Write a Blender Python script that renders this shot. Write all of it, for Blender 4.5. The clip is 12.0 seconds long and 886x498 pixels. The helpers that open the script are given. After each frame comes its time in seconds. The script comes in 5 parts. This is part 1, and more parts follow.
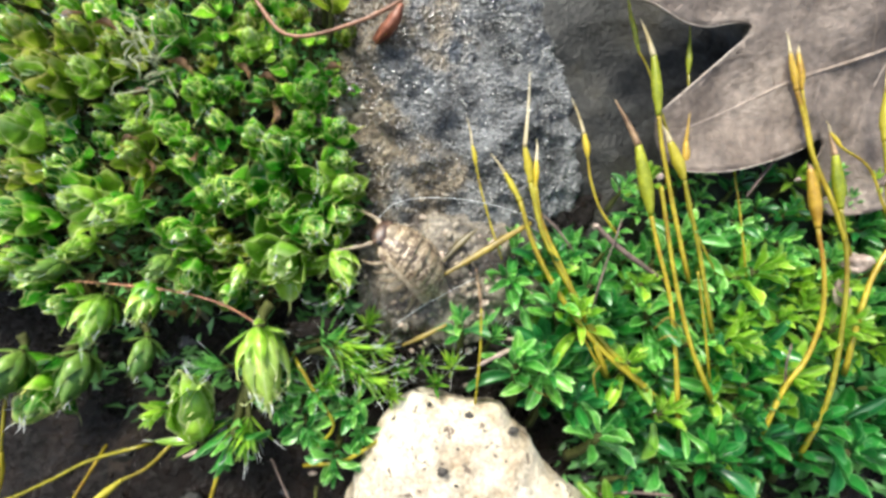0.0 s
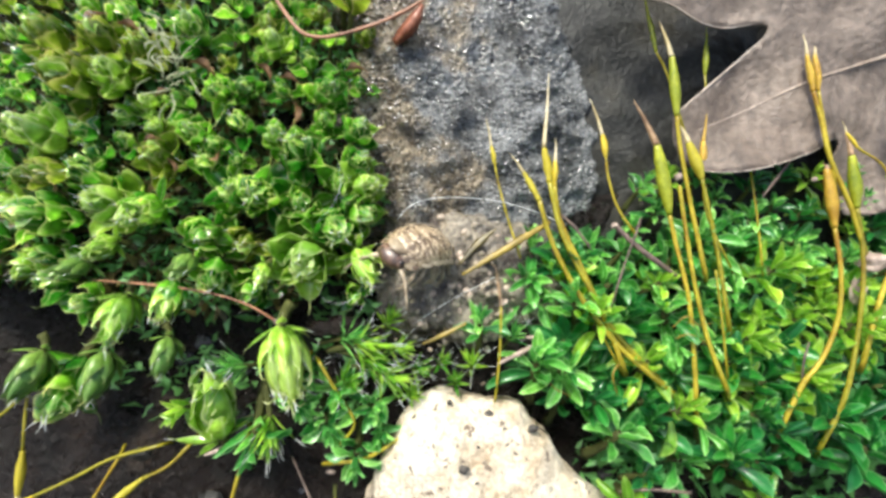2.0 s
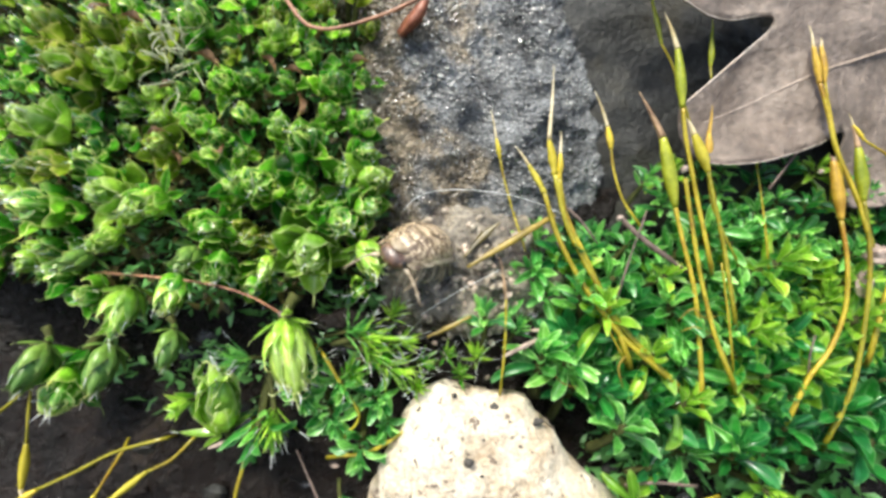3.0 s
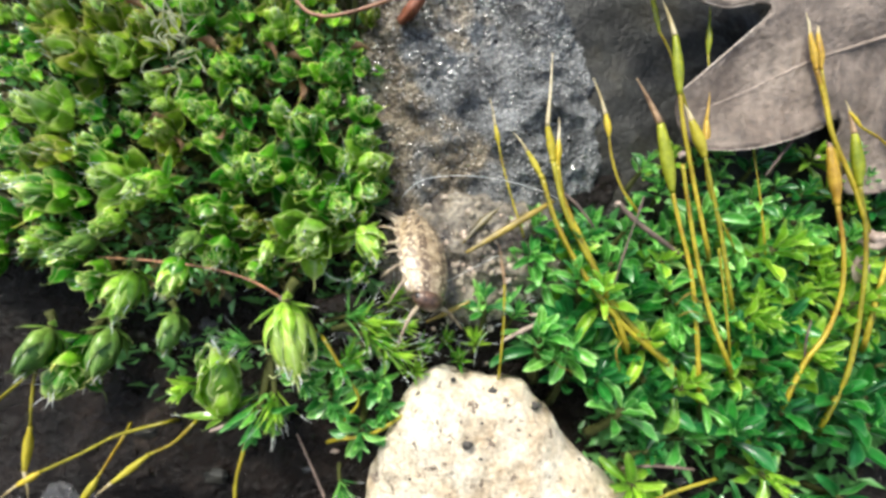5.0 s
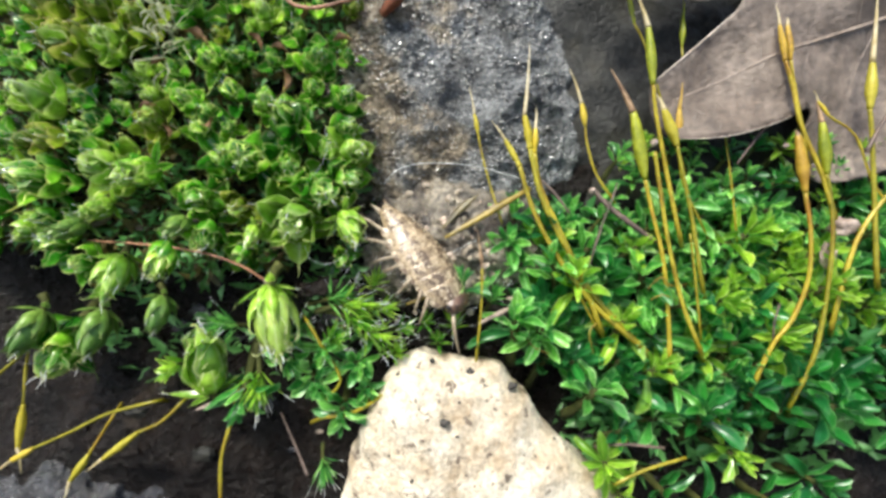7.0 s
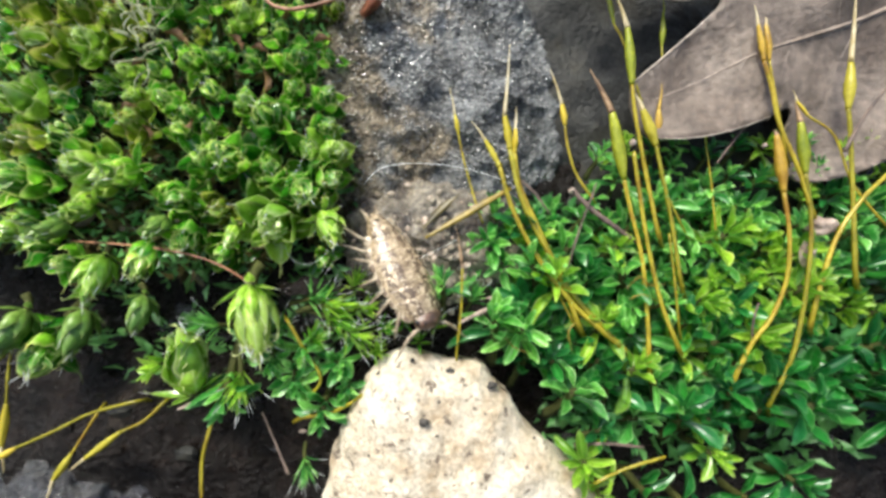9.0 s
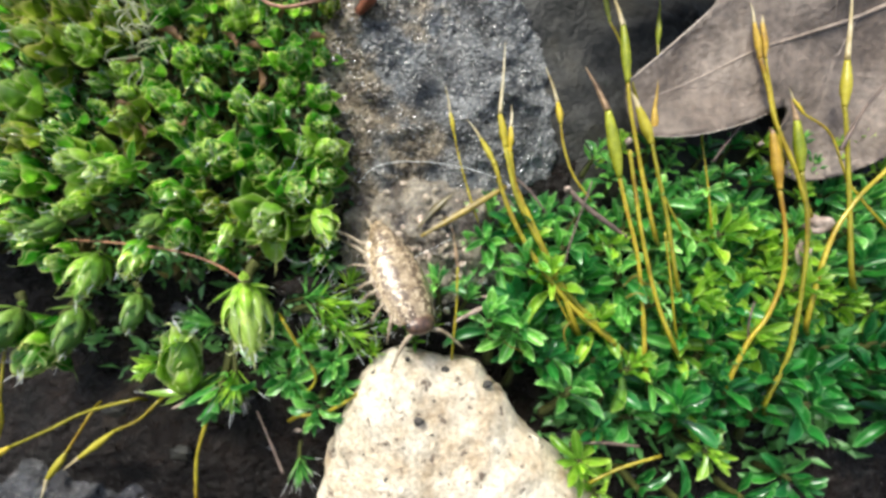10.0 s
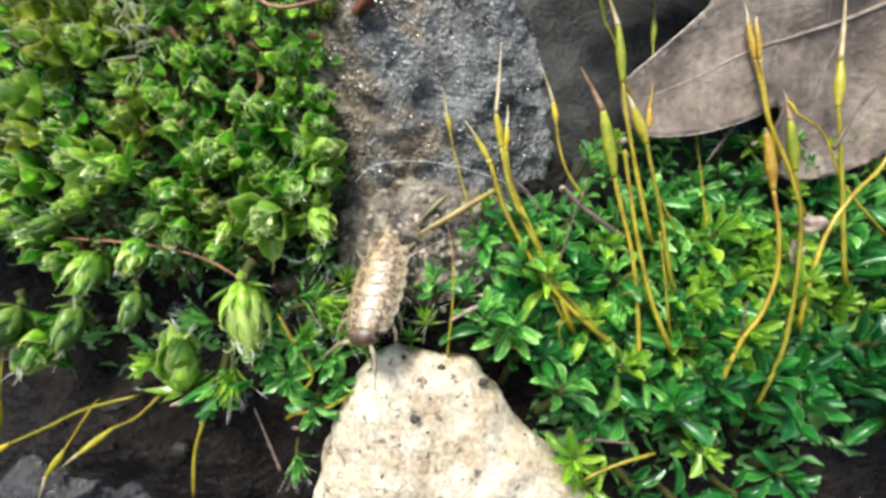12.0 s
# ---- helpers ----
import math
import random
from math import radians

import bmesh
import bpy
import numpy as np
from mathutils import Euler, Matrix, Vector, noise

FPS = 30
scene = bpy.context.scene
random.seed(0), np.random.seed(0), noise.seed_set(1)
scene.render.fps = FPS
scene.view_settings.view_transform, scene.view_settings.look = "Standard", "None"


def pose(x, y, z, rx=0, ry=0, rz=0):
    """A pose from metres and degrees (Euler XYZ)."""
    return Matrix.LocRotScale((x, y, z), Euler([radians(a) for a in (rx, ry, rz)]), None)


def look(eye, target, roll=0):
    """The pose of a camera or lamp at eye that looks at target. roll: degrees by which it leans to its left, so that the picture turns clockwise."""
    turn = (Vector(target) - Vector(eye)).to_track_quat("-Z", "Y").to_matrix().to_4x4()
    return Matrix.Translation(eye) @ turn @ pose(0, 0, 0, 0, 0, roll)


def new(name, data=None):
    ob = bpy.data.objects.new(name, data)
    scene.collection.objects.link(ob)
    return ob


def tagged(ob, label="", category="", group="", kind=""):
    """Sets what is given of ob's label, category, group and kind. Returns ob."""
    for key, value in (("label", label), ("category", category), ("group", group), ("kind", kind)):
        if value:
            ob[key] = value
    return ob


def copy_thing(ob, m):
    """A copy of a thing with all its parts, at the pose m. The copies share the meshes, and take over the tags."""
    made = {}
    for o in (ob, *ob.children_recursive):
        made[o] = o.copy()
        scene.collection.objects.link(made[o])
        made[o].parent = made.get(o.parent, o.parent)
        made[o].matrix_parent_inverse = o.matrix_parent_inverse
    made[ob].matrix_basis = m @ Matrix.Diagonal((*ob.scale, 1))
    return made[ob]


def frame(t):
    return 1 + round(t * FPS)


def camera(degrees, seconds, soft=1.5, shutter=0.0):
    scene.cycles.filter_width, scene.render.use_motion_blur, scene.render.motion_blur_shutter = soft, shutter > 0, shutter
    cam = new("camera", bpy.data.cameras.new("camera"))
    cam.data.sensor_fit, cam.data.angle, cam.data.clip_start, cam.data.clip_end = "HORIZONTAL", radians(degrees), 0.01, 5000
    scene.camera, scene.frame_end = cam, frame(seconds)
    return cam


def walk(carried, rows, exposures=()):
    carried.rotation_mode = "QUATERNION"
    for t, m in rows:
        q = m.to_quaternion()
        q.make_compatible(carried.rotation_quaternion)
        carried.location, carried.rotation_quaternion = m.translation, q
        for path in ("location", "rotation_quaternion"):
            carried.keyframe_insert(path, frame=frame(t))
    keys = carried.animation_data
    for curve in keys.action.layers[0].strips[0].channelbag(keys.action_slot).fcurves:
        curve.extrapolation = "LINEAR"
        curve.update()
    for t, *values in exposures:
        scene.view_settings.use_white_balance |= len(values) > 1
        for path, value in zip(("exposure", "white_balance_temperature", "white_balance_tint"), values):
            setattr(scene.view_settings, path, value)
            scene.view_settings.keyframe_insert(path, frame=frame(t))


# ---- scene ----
from mathutils.bvhtree import BVHTree
from mathutils.geometry import delaunay_2d_cdt

# ---- camera and walk: a hand-held close-up, about 29 mm from a mossy bank ----
cam = camera(94.2, 12.0, soft=3.2)
METRES, EYE, TILT, LEAN, TURN = 0.009, 0.16, -30.0, 0.0, 0.0
ROWS = [
    (0.0, 0.0, 0.0, 0.0, 0.0, 0.0, 0.0),
    (0.5, -0.0277, -0.033, 0.0133, -0.04, 0.05, -0.02),
    (1.0, -0.0635, -0.0235, -0.0022, -0.07, 0.05, 0.01),
    (1.5, -0.1214, -0.0267, -0.0019, -0.14, 0.1, 0.01),
    (2.0, -0.1684, -0.0235, -0.0116, -0.17, 0.1, 0.03),
    (2.5, -0.1972, -0.0148, -0.0354, -0.16, 0.09, 0.01),
    (4.5, -0.2111, -0.0263, -0.1595, -0.04, 0.15, 0.02),
    (5.0, -0.1914, -0.0424, -0.1846, -0.02, 0.05, -0.05),
    (5.5, -0.0661, -0.1007, -0.3215, 0.13, 0.06, -0.11),
    (6.0, -0.0412, -0.1457, -0.303, 0.13, 0.02, -0.23),
    (6.5, -0.0195, -0.1369, -0.3227, 0.15, 0.03, -0.2),
    (7.0, -0.0126, -0.1455, -0.3042, 0.16, -0.01, -0.23),
    (7.5, 0.0666, -0.1552, -0.299, 0.23, -0.02, -0.23),
    (9.5, 0.1748, -0.1544, -0.3097, 0.28, 0.01, -0.14),
    (10.0, 0.198, -0.1473, -0.3155, 0.27, -0.02, -0.16),
    (10.5, 0.2013, -0.1482, -0.3238, 0.26, -0.03, -0.17),
    (11.0, 0.2093, -0.1418, -0.3411, 0.26, 0.01, -0.19),
    (11.5, 0.2335, -0.156, -0.3477, 0.28, -0.02, -0.22),
    (12.0, 0.2309, -0.172, -0.3233, 0.28, -0.05, -0.21),
]
walk(cam, [(t, pose(0, 0, EYE, TILT, LEAN, TURN) @ pose(METRES * x, METRES * y, METRES * z, 90 + pitch, roll, yaw)) for t, x, y, z, yaw, pitch, roll in ROWS],
     [(0.0, 0.62, 6230, 4), (2.5, 0.64, 6230, 4), (4.5, 0.56, 6230, 4), (5.5, 0.44, 6230, 4), (12.0, 0.38, 6230, 4)])

# ---- the bank's own space, in millimetres: x along the bank, y into it, z up its slope ----
MM = 0.001
BANK = pose(0, 0, EYE, TILT)

# ---- light: bright soft daylight from above and in front of the bank ----
SUN_FROM = Vector((-0.30, -0.62, 0.72)).normalized()
world = bpy.data.worlds.new("daylight")
scene.world = world
world.use_nodes = True
nt = world.node_tree
sky = nt.nodes.new("ShaderNodeTexSky")
sky.sky_type, sky.sun_disc = "NISHITA", False
sky.air_density, sky.dust_density, sky.ozone_density = 1.0, 5.0, 0.4
back = nt.nodes["Background"]
back.inputs["Strength"].default_value = 0.21
nt.links.new(sky.outputs[0], back.inputs[0])
sun_from = (BANK.to_3x3() @ SUN_FROM).normalized()
sky.sun_elevation = math.asin(sun_from.z)
sky.sun_rotation = math.atan2(sun_from.x, sun_from.y)
sun = new("sun", bpy.data.lights.new("sun", "SUN"))
sun.data.energy, sun.data.angle, sun.data.color = 4.0, radians(13), (1.0, 0.94, 0.85)
sun.matrix_world = look(sun_from, (0, 0, 0))


# ---- materials ----
def material(name, dark, light, scale, rough=0.5, bump=0.0, bump_scale=None, translucent=0.0, vary=0.0, third=None,
             third_scale=0.4, third_cut=(0.5, 0.62), fine=0.35, stretch=(1, 1, 1), rough_low=None, coat=0.0, specular=0.5, rim=None, rim_much=0.6):
    """A two-tone natural surface with a fine grain, scales in features per millimetre, bump in millimetres."""
    m = bpy.data.materials.new(name)
    m.use_nodes = True
    n, l = m.node_tree.nodes, m.node_tree.links
    bsdf, out = n["Principled BSDF"], n["Material Output"]
    co = n.new("ShaderNodeTexCoord")
    mm = n.new("ShaderNodeMapping")
    mm.inputs["Scale"].default_value = [1000 * s for s in stretch]
    l.new(co.outputs["Object"], mm.inputs[0])

    def noise_at(s, detail=4, rough_=0.6):
        t = n.new("ShaderNodeTexNoise")
        t.inputs["Scale"].default_value, t.inputs["Detail"].default_value, t.inputs["Roughness"].default_value = s, detail, rough_
        l.new(mm.outputs[0], t.inputs["Vector"])
        return t.outputs["Fac"]

    def ramp(fac, a, b, lo=0.35, hi=0.65):
        r = n.new("ShaderNodeValToRGB")
        r.color_ramp.elements[0].position, r.color_ramp.elements[1].position = lo, hi
        r.color_ramp.elements[0].color, r.color_ramp.elements[1].color = (*a, 1), (*b, 1)
        l.new(fac, r.inputs[0])
        return r.outputs[0]

    def mix(kind, fac, a, b):
        x = n.new("ShaderNodeMix")
        x.data_type, x.blend_type = "RGBA", kind
        if isinstance(fac, float):
            x.inputs["Factor"].default_value = fac
        else:
            l.new(fac, x.inputs["Factor"])
        l.new(a, x.inputs["A"])
        l.new(b, x.inputs["B"])
        return x.outputs["Result"]

    col = ramp(noise_at(scale), dark, light)
    if third:
        edge = ramp(noise_at(third_scale, 5), (0, 0, 0), (1, 1, 1), *third_cut)
        flat = n.new("ShaderNodeRGB")
        flat.outputs[0].default_value = (*third, 1)
        col = mix("MIX", edge, col, flat.outputs[0])
    if fine:
        g = ramp(noise_at(scale * 7, 3), (1 - fine,) * 3, (1 + fine,) * 3, 0.3, 0.7)
        col = mix("MULTIPLY", 1.0, col, g)
    if rim:
        # leaf margins and midrib are paler than the blade; u runs across the leaf
        uv, sep = n.new("ShaderNodeUVMap"), n.new("ShaderNodeSeparateXYZ")
        l.new(uv.outputs[0], sep.inputs[0])
        off = n.new("ShaderNodeMath")
        off.operation = "SUBTRACT"
        off.inputs[1].default_value = 0.5
        l.new(sep.outputs["X"], off.inputs[0])
        size = n.new("ShaderNodeMath")
        size.operation = "ABSOLUTE"
        l.new(off.outputs[0], size.inputs[0])
        band = n.new("ShaderNodeValToRGB")
        el = band.color_ramp.elements
        el[0].position, el[0].color = 0.0, (rim_much * 0.45,) * 3 + (1,)
        el[1].position, el[1].color = 0.07, (0, 0, 0, 1)
        for pos, value in ((0.42, 0.0), (0.48, rim_much)):
            e = el.new(pos)
            e.color = (value, value, value, 1)
        l.new(size.outputs[0], band.inputs[0])
        pale = n.new("ShaderNodeRGB")
        pale.outputs[0].default_value = (*rim, 1)
        end = n.new("ShaderNodeMapRange")
        end.inputs["From Min"].default_value, end.inputs["From Max"].default_value = 0.84, 1.0
        end.inputs["To Max"].default_value = 0.6 * rim_much
        l.new(sep.outputs["Y"], end.inputs["Value"])
        most = n.new("ShaderNodeMath")
        most.operation = "MAXIMUM"
        l.new(band.outputs[0], most.inputs[0])
        l.new(end.outputs[0], most.inputs[1])
        col = mix("MIX", most.outputs[0], col, pale.outputs[0])
    if vary:
        info = n.new("ShaderNodeObjectInfo")
        hsv = n.new("ShaderNodeHueSaturation")
        for path, lo, hi in (("Hue", 0.5 - 0.03 * vary, 0.5 + 0.006 * vary), ("Value", 1 + 0.45 * vary, 1 - 0.35 * vary)):
            r = n.new("ShaderNodeMapRange")
            r.inputs["To Min"].default_value, r.inputs["To Max"].default_value = lo, hi
            l.new(info.outputs["Random"], r.inputs["Value"])
            l.new(r.outputs[0], hsv.inputs[path])
        l.new(col, hsv.inputs["Color"])
        col = hsv.outputs[0]
    l.new(col, bsdf.inputs["Base Color"])
    bsdf.inputs["Roughness"].default_value = rough
    bsdf.inputs["Specular IOR Level"].default_value = specular
    if coat:
        bsdf.inputs["Coat Weight"].default_value, bsdf.inputs["Coat Roughness"].default_value = coat, 0.15
    if rough_low is not None:
        r = n.new("ShaderNodeMapRange")
        r.inputs["From Min"].default_value, r.inputs["From Max"].default_value = 0.4, 0.6
        r.inputs["To Min"].default_value, r.inputs["To Max"].default_value = rough_low, rough
        l.new(noise_at(scale * 2.3), r.inputs["Value"])
        l.new(r.outputs[0], bsdf.inputs["Roughness"])
    if bump:
        b = n.new("ShaderNodeBump")
        b.inputs["Strength"].default_value, b.inputs["Distance"].default_value = 1.0, bump * MM
        l.new(noise_at(bump_scale or scale * 4, 5), b.inputs["Height"])
        l.new(b.outputs[0], bsdf.inputs["Normal"])
        l.new(b.outputs[0], bsdf.inputs["Coat Normal"])
    if translucent:
        t = n.new("ShaderNodeBsdfTranslucent")
        l.new(col, t.inputs["Color"])
        s = n.new("ShaderNodeMixShader")
        s.inputs[0].default_value = translucent
        l.new(bsdf.outputs[0], s.inputs[1])
        l.new(t.outputs[0], s.inputs[2])
        l.new(s.outputs[0], out.inputs["Surface"])
    return m


# Wet earth, with the shade of the recess under the moss darkening its colour.
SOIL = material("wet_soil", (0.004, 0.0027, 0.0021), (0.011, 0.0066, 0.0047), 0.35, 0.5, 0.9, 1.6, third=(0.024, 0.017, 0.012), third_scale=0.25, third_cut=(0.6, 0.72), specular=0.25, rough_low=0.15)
SAND = material("sandy_soil", (0.034, 0.027, 0.019), (0.28, 0.238, 0.175), 0.42, 0.4, 0.55, 1.5, third=(0.03, 0.02, 0.013), third_scale=0.3, third_cut=(0.48, 0.58), fine=0.5, rough_low=0.2, coat=0.5)



def wet_rock():
    """Wet rock: blue-grey with a brown side, pitted and full of small glinting facets."""
    m = material("wet_rock", (0.028, 0.029, 0.029), (0.26, 0.263, 0.26), 0.30, 0.3, 0.0, fine=0.5, coat=1.0)
    n, l = m.node_tree.nodes, m.node_tree.links
    bsdf = n["Principled BSDF"]
    grey = bsdf.inputs["Base Color"].links[0].from_socket
    mm = next(k for k in n if k.bl_idname == "ShaderNodeMapping")

    def node(kind, **values):
        k = n.new(kind)
        for name, value in values.items():
            k.inputs[name.replace("_", " ")].default_value = value
        l.new(mm.outputs[0], k.inputs["Vector"]) if "Vector" in k.inputs and kind.startswith("ShaderNodeTex") else None
        return k

    def maths(op, a, b):
        k = n.new("ShaderNodeMath")
        k.operation = op
        for i, q in enumerate((a, b)):
            if isinstance(q, (int, float)):
                k.inputs[i].default_value = q
            else:
                l.new(q, k.inputs[i])
        return k.outputs[0]

    def blend(fac, a, b):
        k = n.new("ShaderNodeMix")
        k.data_type = "RGBA"
        l.new(fac, k.inputs["Factor"])
        l.new(a, k.inputs["A"])
        if isinstance(b, tuple):
            k.inputs["B"].default_value = (*b, 1)
        else:
            l.new(b, k.inputs["B"])
        return k.outputs["Result"]

    def step(value, lo, hi):
        k = n.new("ShaderNodeMapRange")
        k.inputs["From Min"].default_value, k.inputs["From Max"].default_value = lo, hi
        l.new(value, k.inputs["Value"])
        return k.outputs[0]

    # the brown stain covers one side and the foot, with a ragged edge
    xyz = n.new("ShaderNodeSeparateXYZ")
    l.new(mm.outputs[0], xyz.inputs[0])
    wide = node("ShaderNodeTexNoise", Scale=0.22, Detail=5.0).outputs["Fac"]
    side = maths("ADD", maths("ADD", maths("MULTIPLY", xyz.outputs["X"], -0.11), 0.12), maths("MULTIPLY", maths("SUBTRACT", wide, 0.5), 3.2))
    side = maths("ADD", side, maths("MULTIPLY", maths("MAXIMUM", maths("SUBTRACT", -9.0, xyz.outputs["Z"]), 0.0), 0.25))
    brown_ramp = n.new("ShaderNodeValToRGB")
    brown_ramp.color_ramp.elements[0].position, brown_ramp.color_ramp.elements[1].position = 0.36, 0.66
    brown_ramp.color_ramp.elements[0].color, brown_ramp.color_ramp.elements[1].color = (0.04, 0.028, 0.017, 1), (0.34, 0.28, 0.195, 1)
    l.new(node("ShaderNodeTexNoise", Scale=0.9, Detail=6.0, Roughness=0.7).outputs["Fac"], brown_ramp.inputs[0])
    col = blend(step(side, 0.05, 0.45), grey, brown_ramp.outputs[0])
    # pale mineral grains and dark pits
    cells = node("ShaderNodeTexVoronoi", Scale=2.4)
    col = blend(maths("MULTIPLY", step(cells.outputs["Distance"], 0.30, 0.12), step(node("ShaderNodeTexNoise", Scale=0.5, Detail=3.0).outputs["Fac"], 0.45, 0.58)), col, (0.46, 0.46, 0.44))
    pits = node("ShaderNodeTexNoise", Scale=1.7, Detail=6.0, Roughness=0.65).outputs["Fac"]
    col = blend(step(pits, 0.41, 0.33), col, (0.012, 0.010, 0.009))
    l.new(col, bsdf.inputs["Base Color"])
    # relief: lumps, facets and fine grain
    facets = node("ShaderNodeTexVoronoi", Scale=3.6)
    height = maths("ADD", maths("MULTIPLY", pits, 0.9), maths("ADD", maths("MULTIPLY", facets.outputs["Distance"], 0.9), maths("MULTIPLY", node("ShaderNodeTexNoise", Scale=6.0, Detail=4.0).outputs["Fac"], 0.4)))
    b = n.new("ShaderNodeBump")
    b.inputs["Strength"].default_value, b.inputs["Distance"].default_value = 1.0, 0.6 * MM
    l.new(height, b.inputs["Height"])
    l.new(b.outputs[0], bsdf.inputs["Normal"])
    l.new(b.outputs[0], bsdf.inputs["Coat Normal"])
    bsdf.inputs["Roughness"].default_value = 0.16
    bsdf.inputs["Coat Roughness"].default_value = 0.05
    return m


ROCK = wet_rock()
LIME = material("limestone", (0.36, 0.27, 0.17), (0.66, 0.59, 0.47), 0.4, 0.75, 0.28, 3.4, third=(0.15, 0.11, 0.08), third_scale=1.1, third_cut=(0.60, 0.66), fine=0.3)
DARK_ROCK = material("dark_wet_rock", (0.006, 0.006, 0.006), (0.04, 0.038, 0.042), 0.8, 0.3, 0.6, 1.8, third=(0.05, 0.046, 0.05), third_scale=1.3, third_cut=(0.60, 0.70), fine=0.5, rough_low=0.12, coat=0.9)
# Rock darkened so that the shade behind the fallen leaf is in its colour.
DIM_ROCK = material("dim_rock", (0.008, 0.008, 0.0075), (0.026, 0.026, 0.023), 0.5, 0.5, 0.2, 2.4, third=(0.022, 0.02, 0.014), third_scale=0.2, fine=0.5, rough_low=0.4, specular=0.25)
PIT = material("dark_crust", (0.02, 0.018, 0.016), (0.07, 0.06, 0.05), 2.0, 0.7, 0.1, 5)
GRIT = material("grit", (0.16, 0.12, 0.075), (0.50, 0.43, 0.32), 0.8, 0.35, 0.1, 4.0, vary=1.0, coat=0.4)
OAK = material("dead_oak_leaf", (0.10, 0.075, 0.058), (0.245, 0.195, 0.158), 0.22, 0.42, 0.2, 2.6, translucent=0.08, third=(0.11, 0.08, 0.06), third_scale=0.1, third_cut=(0.5, 0.7), fine=0.35)
VEIN = material("pale_vein", (0.19, 0.145, 0.112), (0.31, 0.25, 0.205), 0.5, 0.5)
# Brighter than the blade: the curled rim's highlight is put into this colour.
LEAF_EDGE = material("pale_leaf_edge", (0.36, 0.29, 0.23), (0.6, 0.52, 0.45), 0.5, 0.4)
MOSS_BUD = material("moss_bud_green", (0.022, 0.23, 0.010), (0.15, 0.54, 0.035), 0.8, 0.18, 0.04, 3, translucent=0.5, vary=1.5, fine=0.35, rim=(0.56, 0.68, 0.24), rim_much=1.0, coat=0.7)
MOSS_PALE = material("moss_pale_green", (0.17, 0.40, 0.025), (0.38, 0.63, 0.085), 0.7, 0.22, 0.04, 3, translucent=0.45, vary=0.8, fine=0.3, rim=(0.68, 0.74, 0.34), rim_much=0.8, coat=0.5)
MOSS_CREAM = material("moss_cream_green", (0.27, 0.46, 0.05), (0.54, 0.69, 0.16), 0.7, 0.24, 0.04, 3, translucent=0.45, vary=0.7, fine=0.25, rim=(0.76, 0.78, 0.46), rim_much=0.8, coat=0.4)
# Bud green dulled to put the shade under the cushion into the colour.
MOSS_SHADY = material("moss_shaded_green", (0.08, 0.20, 0.025), (0.21, 0.38, 0.075), 0.7, 0.3, 0.03, 4, translucent=0.35, vary=0.8, fine=0.25, rim=(0.3, 0.34, 0.14))
MOSS_OLIVE = material("moss_olive", (0.08, 0.18, 0.008), (0.26, 0.41, 0.035), 0.7, 0.24, 0.04, 3, translucent=0.5, vary=1.0, fine=0.3, rim=(0.52, 0.48, 0.18), rim_much=0.8, coat=0.5)
# The strong pale rim is leaf margin, plus edge highlights put into the colour.
MOSS_STAR = material("moss_star_green", (0.016, 0.21, 0.034), (0.125, 0.56, 0.085), 0.8, 0.3, 0.05, 2.6, translucent=0.55, vary=1.6, fine=0.3, rim=(0.42, 0.82, 0.32), rim_much=1.0, coat=0.4)
MOSS_LIME = material("moss_lime_green", (0.14, 0.40, 0.018), (0.36, 0.66, 0.06), 0.7, 0.3, 0.05, 2.6, translucent=0.55, vary=0.9, fine=0.3, rim=(0.60, 0.80, 0.22), rim_much=0.9, coat=0.4)
# Deep green: the shade low in the cushions is put into this colour.
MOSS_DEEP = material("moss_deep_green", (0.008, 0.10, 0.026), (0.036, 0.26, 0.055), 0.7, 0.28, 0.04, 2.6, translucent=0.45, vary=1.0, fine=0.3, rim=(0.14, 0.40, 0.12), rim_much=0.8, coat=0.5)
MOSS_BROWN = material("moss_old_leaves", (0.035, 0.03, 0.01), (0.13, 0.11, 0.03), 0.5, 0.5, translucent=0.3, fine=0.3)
STEM = material("moss_stem", (0.025, 0.030, 0.008), (0.06, 0.065, 0.015), 1.0, 0.8, specular=0.2)
HAIR = material("white_hair", (0.72, 0.74, 0.72), (0.88, 0.9, 0.88), 2.0, 0.3, translucent=0.3)
SETA = material("yellow_seta", (0.22, 0.195, 0.01), (0.44, 0.40, 0.035), 0.5, 0.25, translucent=0.3, vary=0.7, third=(0.24, 0.15, 0.015), third_scale=0.2, third_cut=(0.52, 0.66), fine=0.2)
CAPSULE = material("yellow_capsule", (0.40, 0.34, 0.015), (0.64, 0.55, 0.07), 0.4, 0.22, translucent=0.25, vary=0.6, fine=0.1)
CAPSULE_GREEN = material("green_capsule", (0.17, 0.215, 0.010), (0.36, 0.38, 0.03), 0.4, 0.25, translucent=0.25, fine=0.2)
DRY = material("dry_moss_thread", (0.22, 0.25, 0.12), (0.50, 0.52, 0.32), 0.9, 0.5, 0.03, 4, translucent=0.3, fine=0.25)
WITHERED = material("withered_leaf", (0.09, 0.045, 0.018), (0.30, 0.17, 0.075), 0.9, 0.4, 0.05, 3, translucent=0.3, fine=0.35)
CAPSULE_RUST = material("rusty_capsule", (0.30, 0.17, 0.015), (0.56, 0.38, 0.05), 0.5, 0.3, translucent=0.2, fine=0.2)
BEAK = material("pale_beak", (0.42, 0.32, 0.12), (0.70, 0.62, 0.42), 0.6, 0.3, translucent=0.25, fine=0.15)
BEAK_BROWN = material("brown_beak", (0.16, 0.09, 0.05), (0.38, 0.25, 0.14), 0.6, 0.4, translucent=0.2)
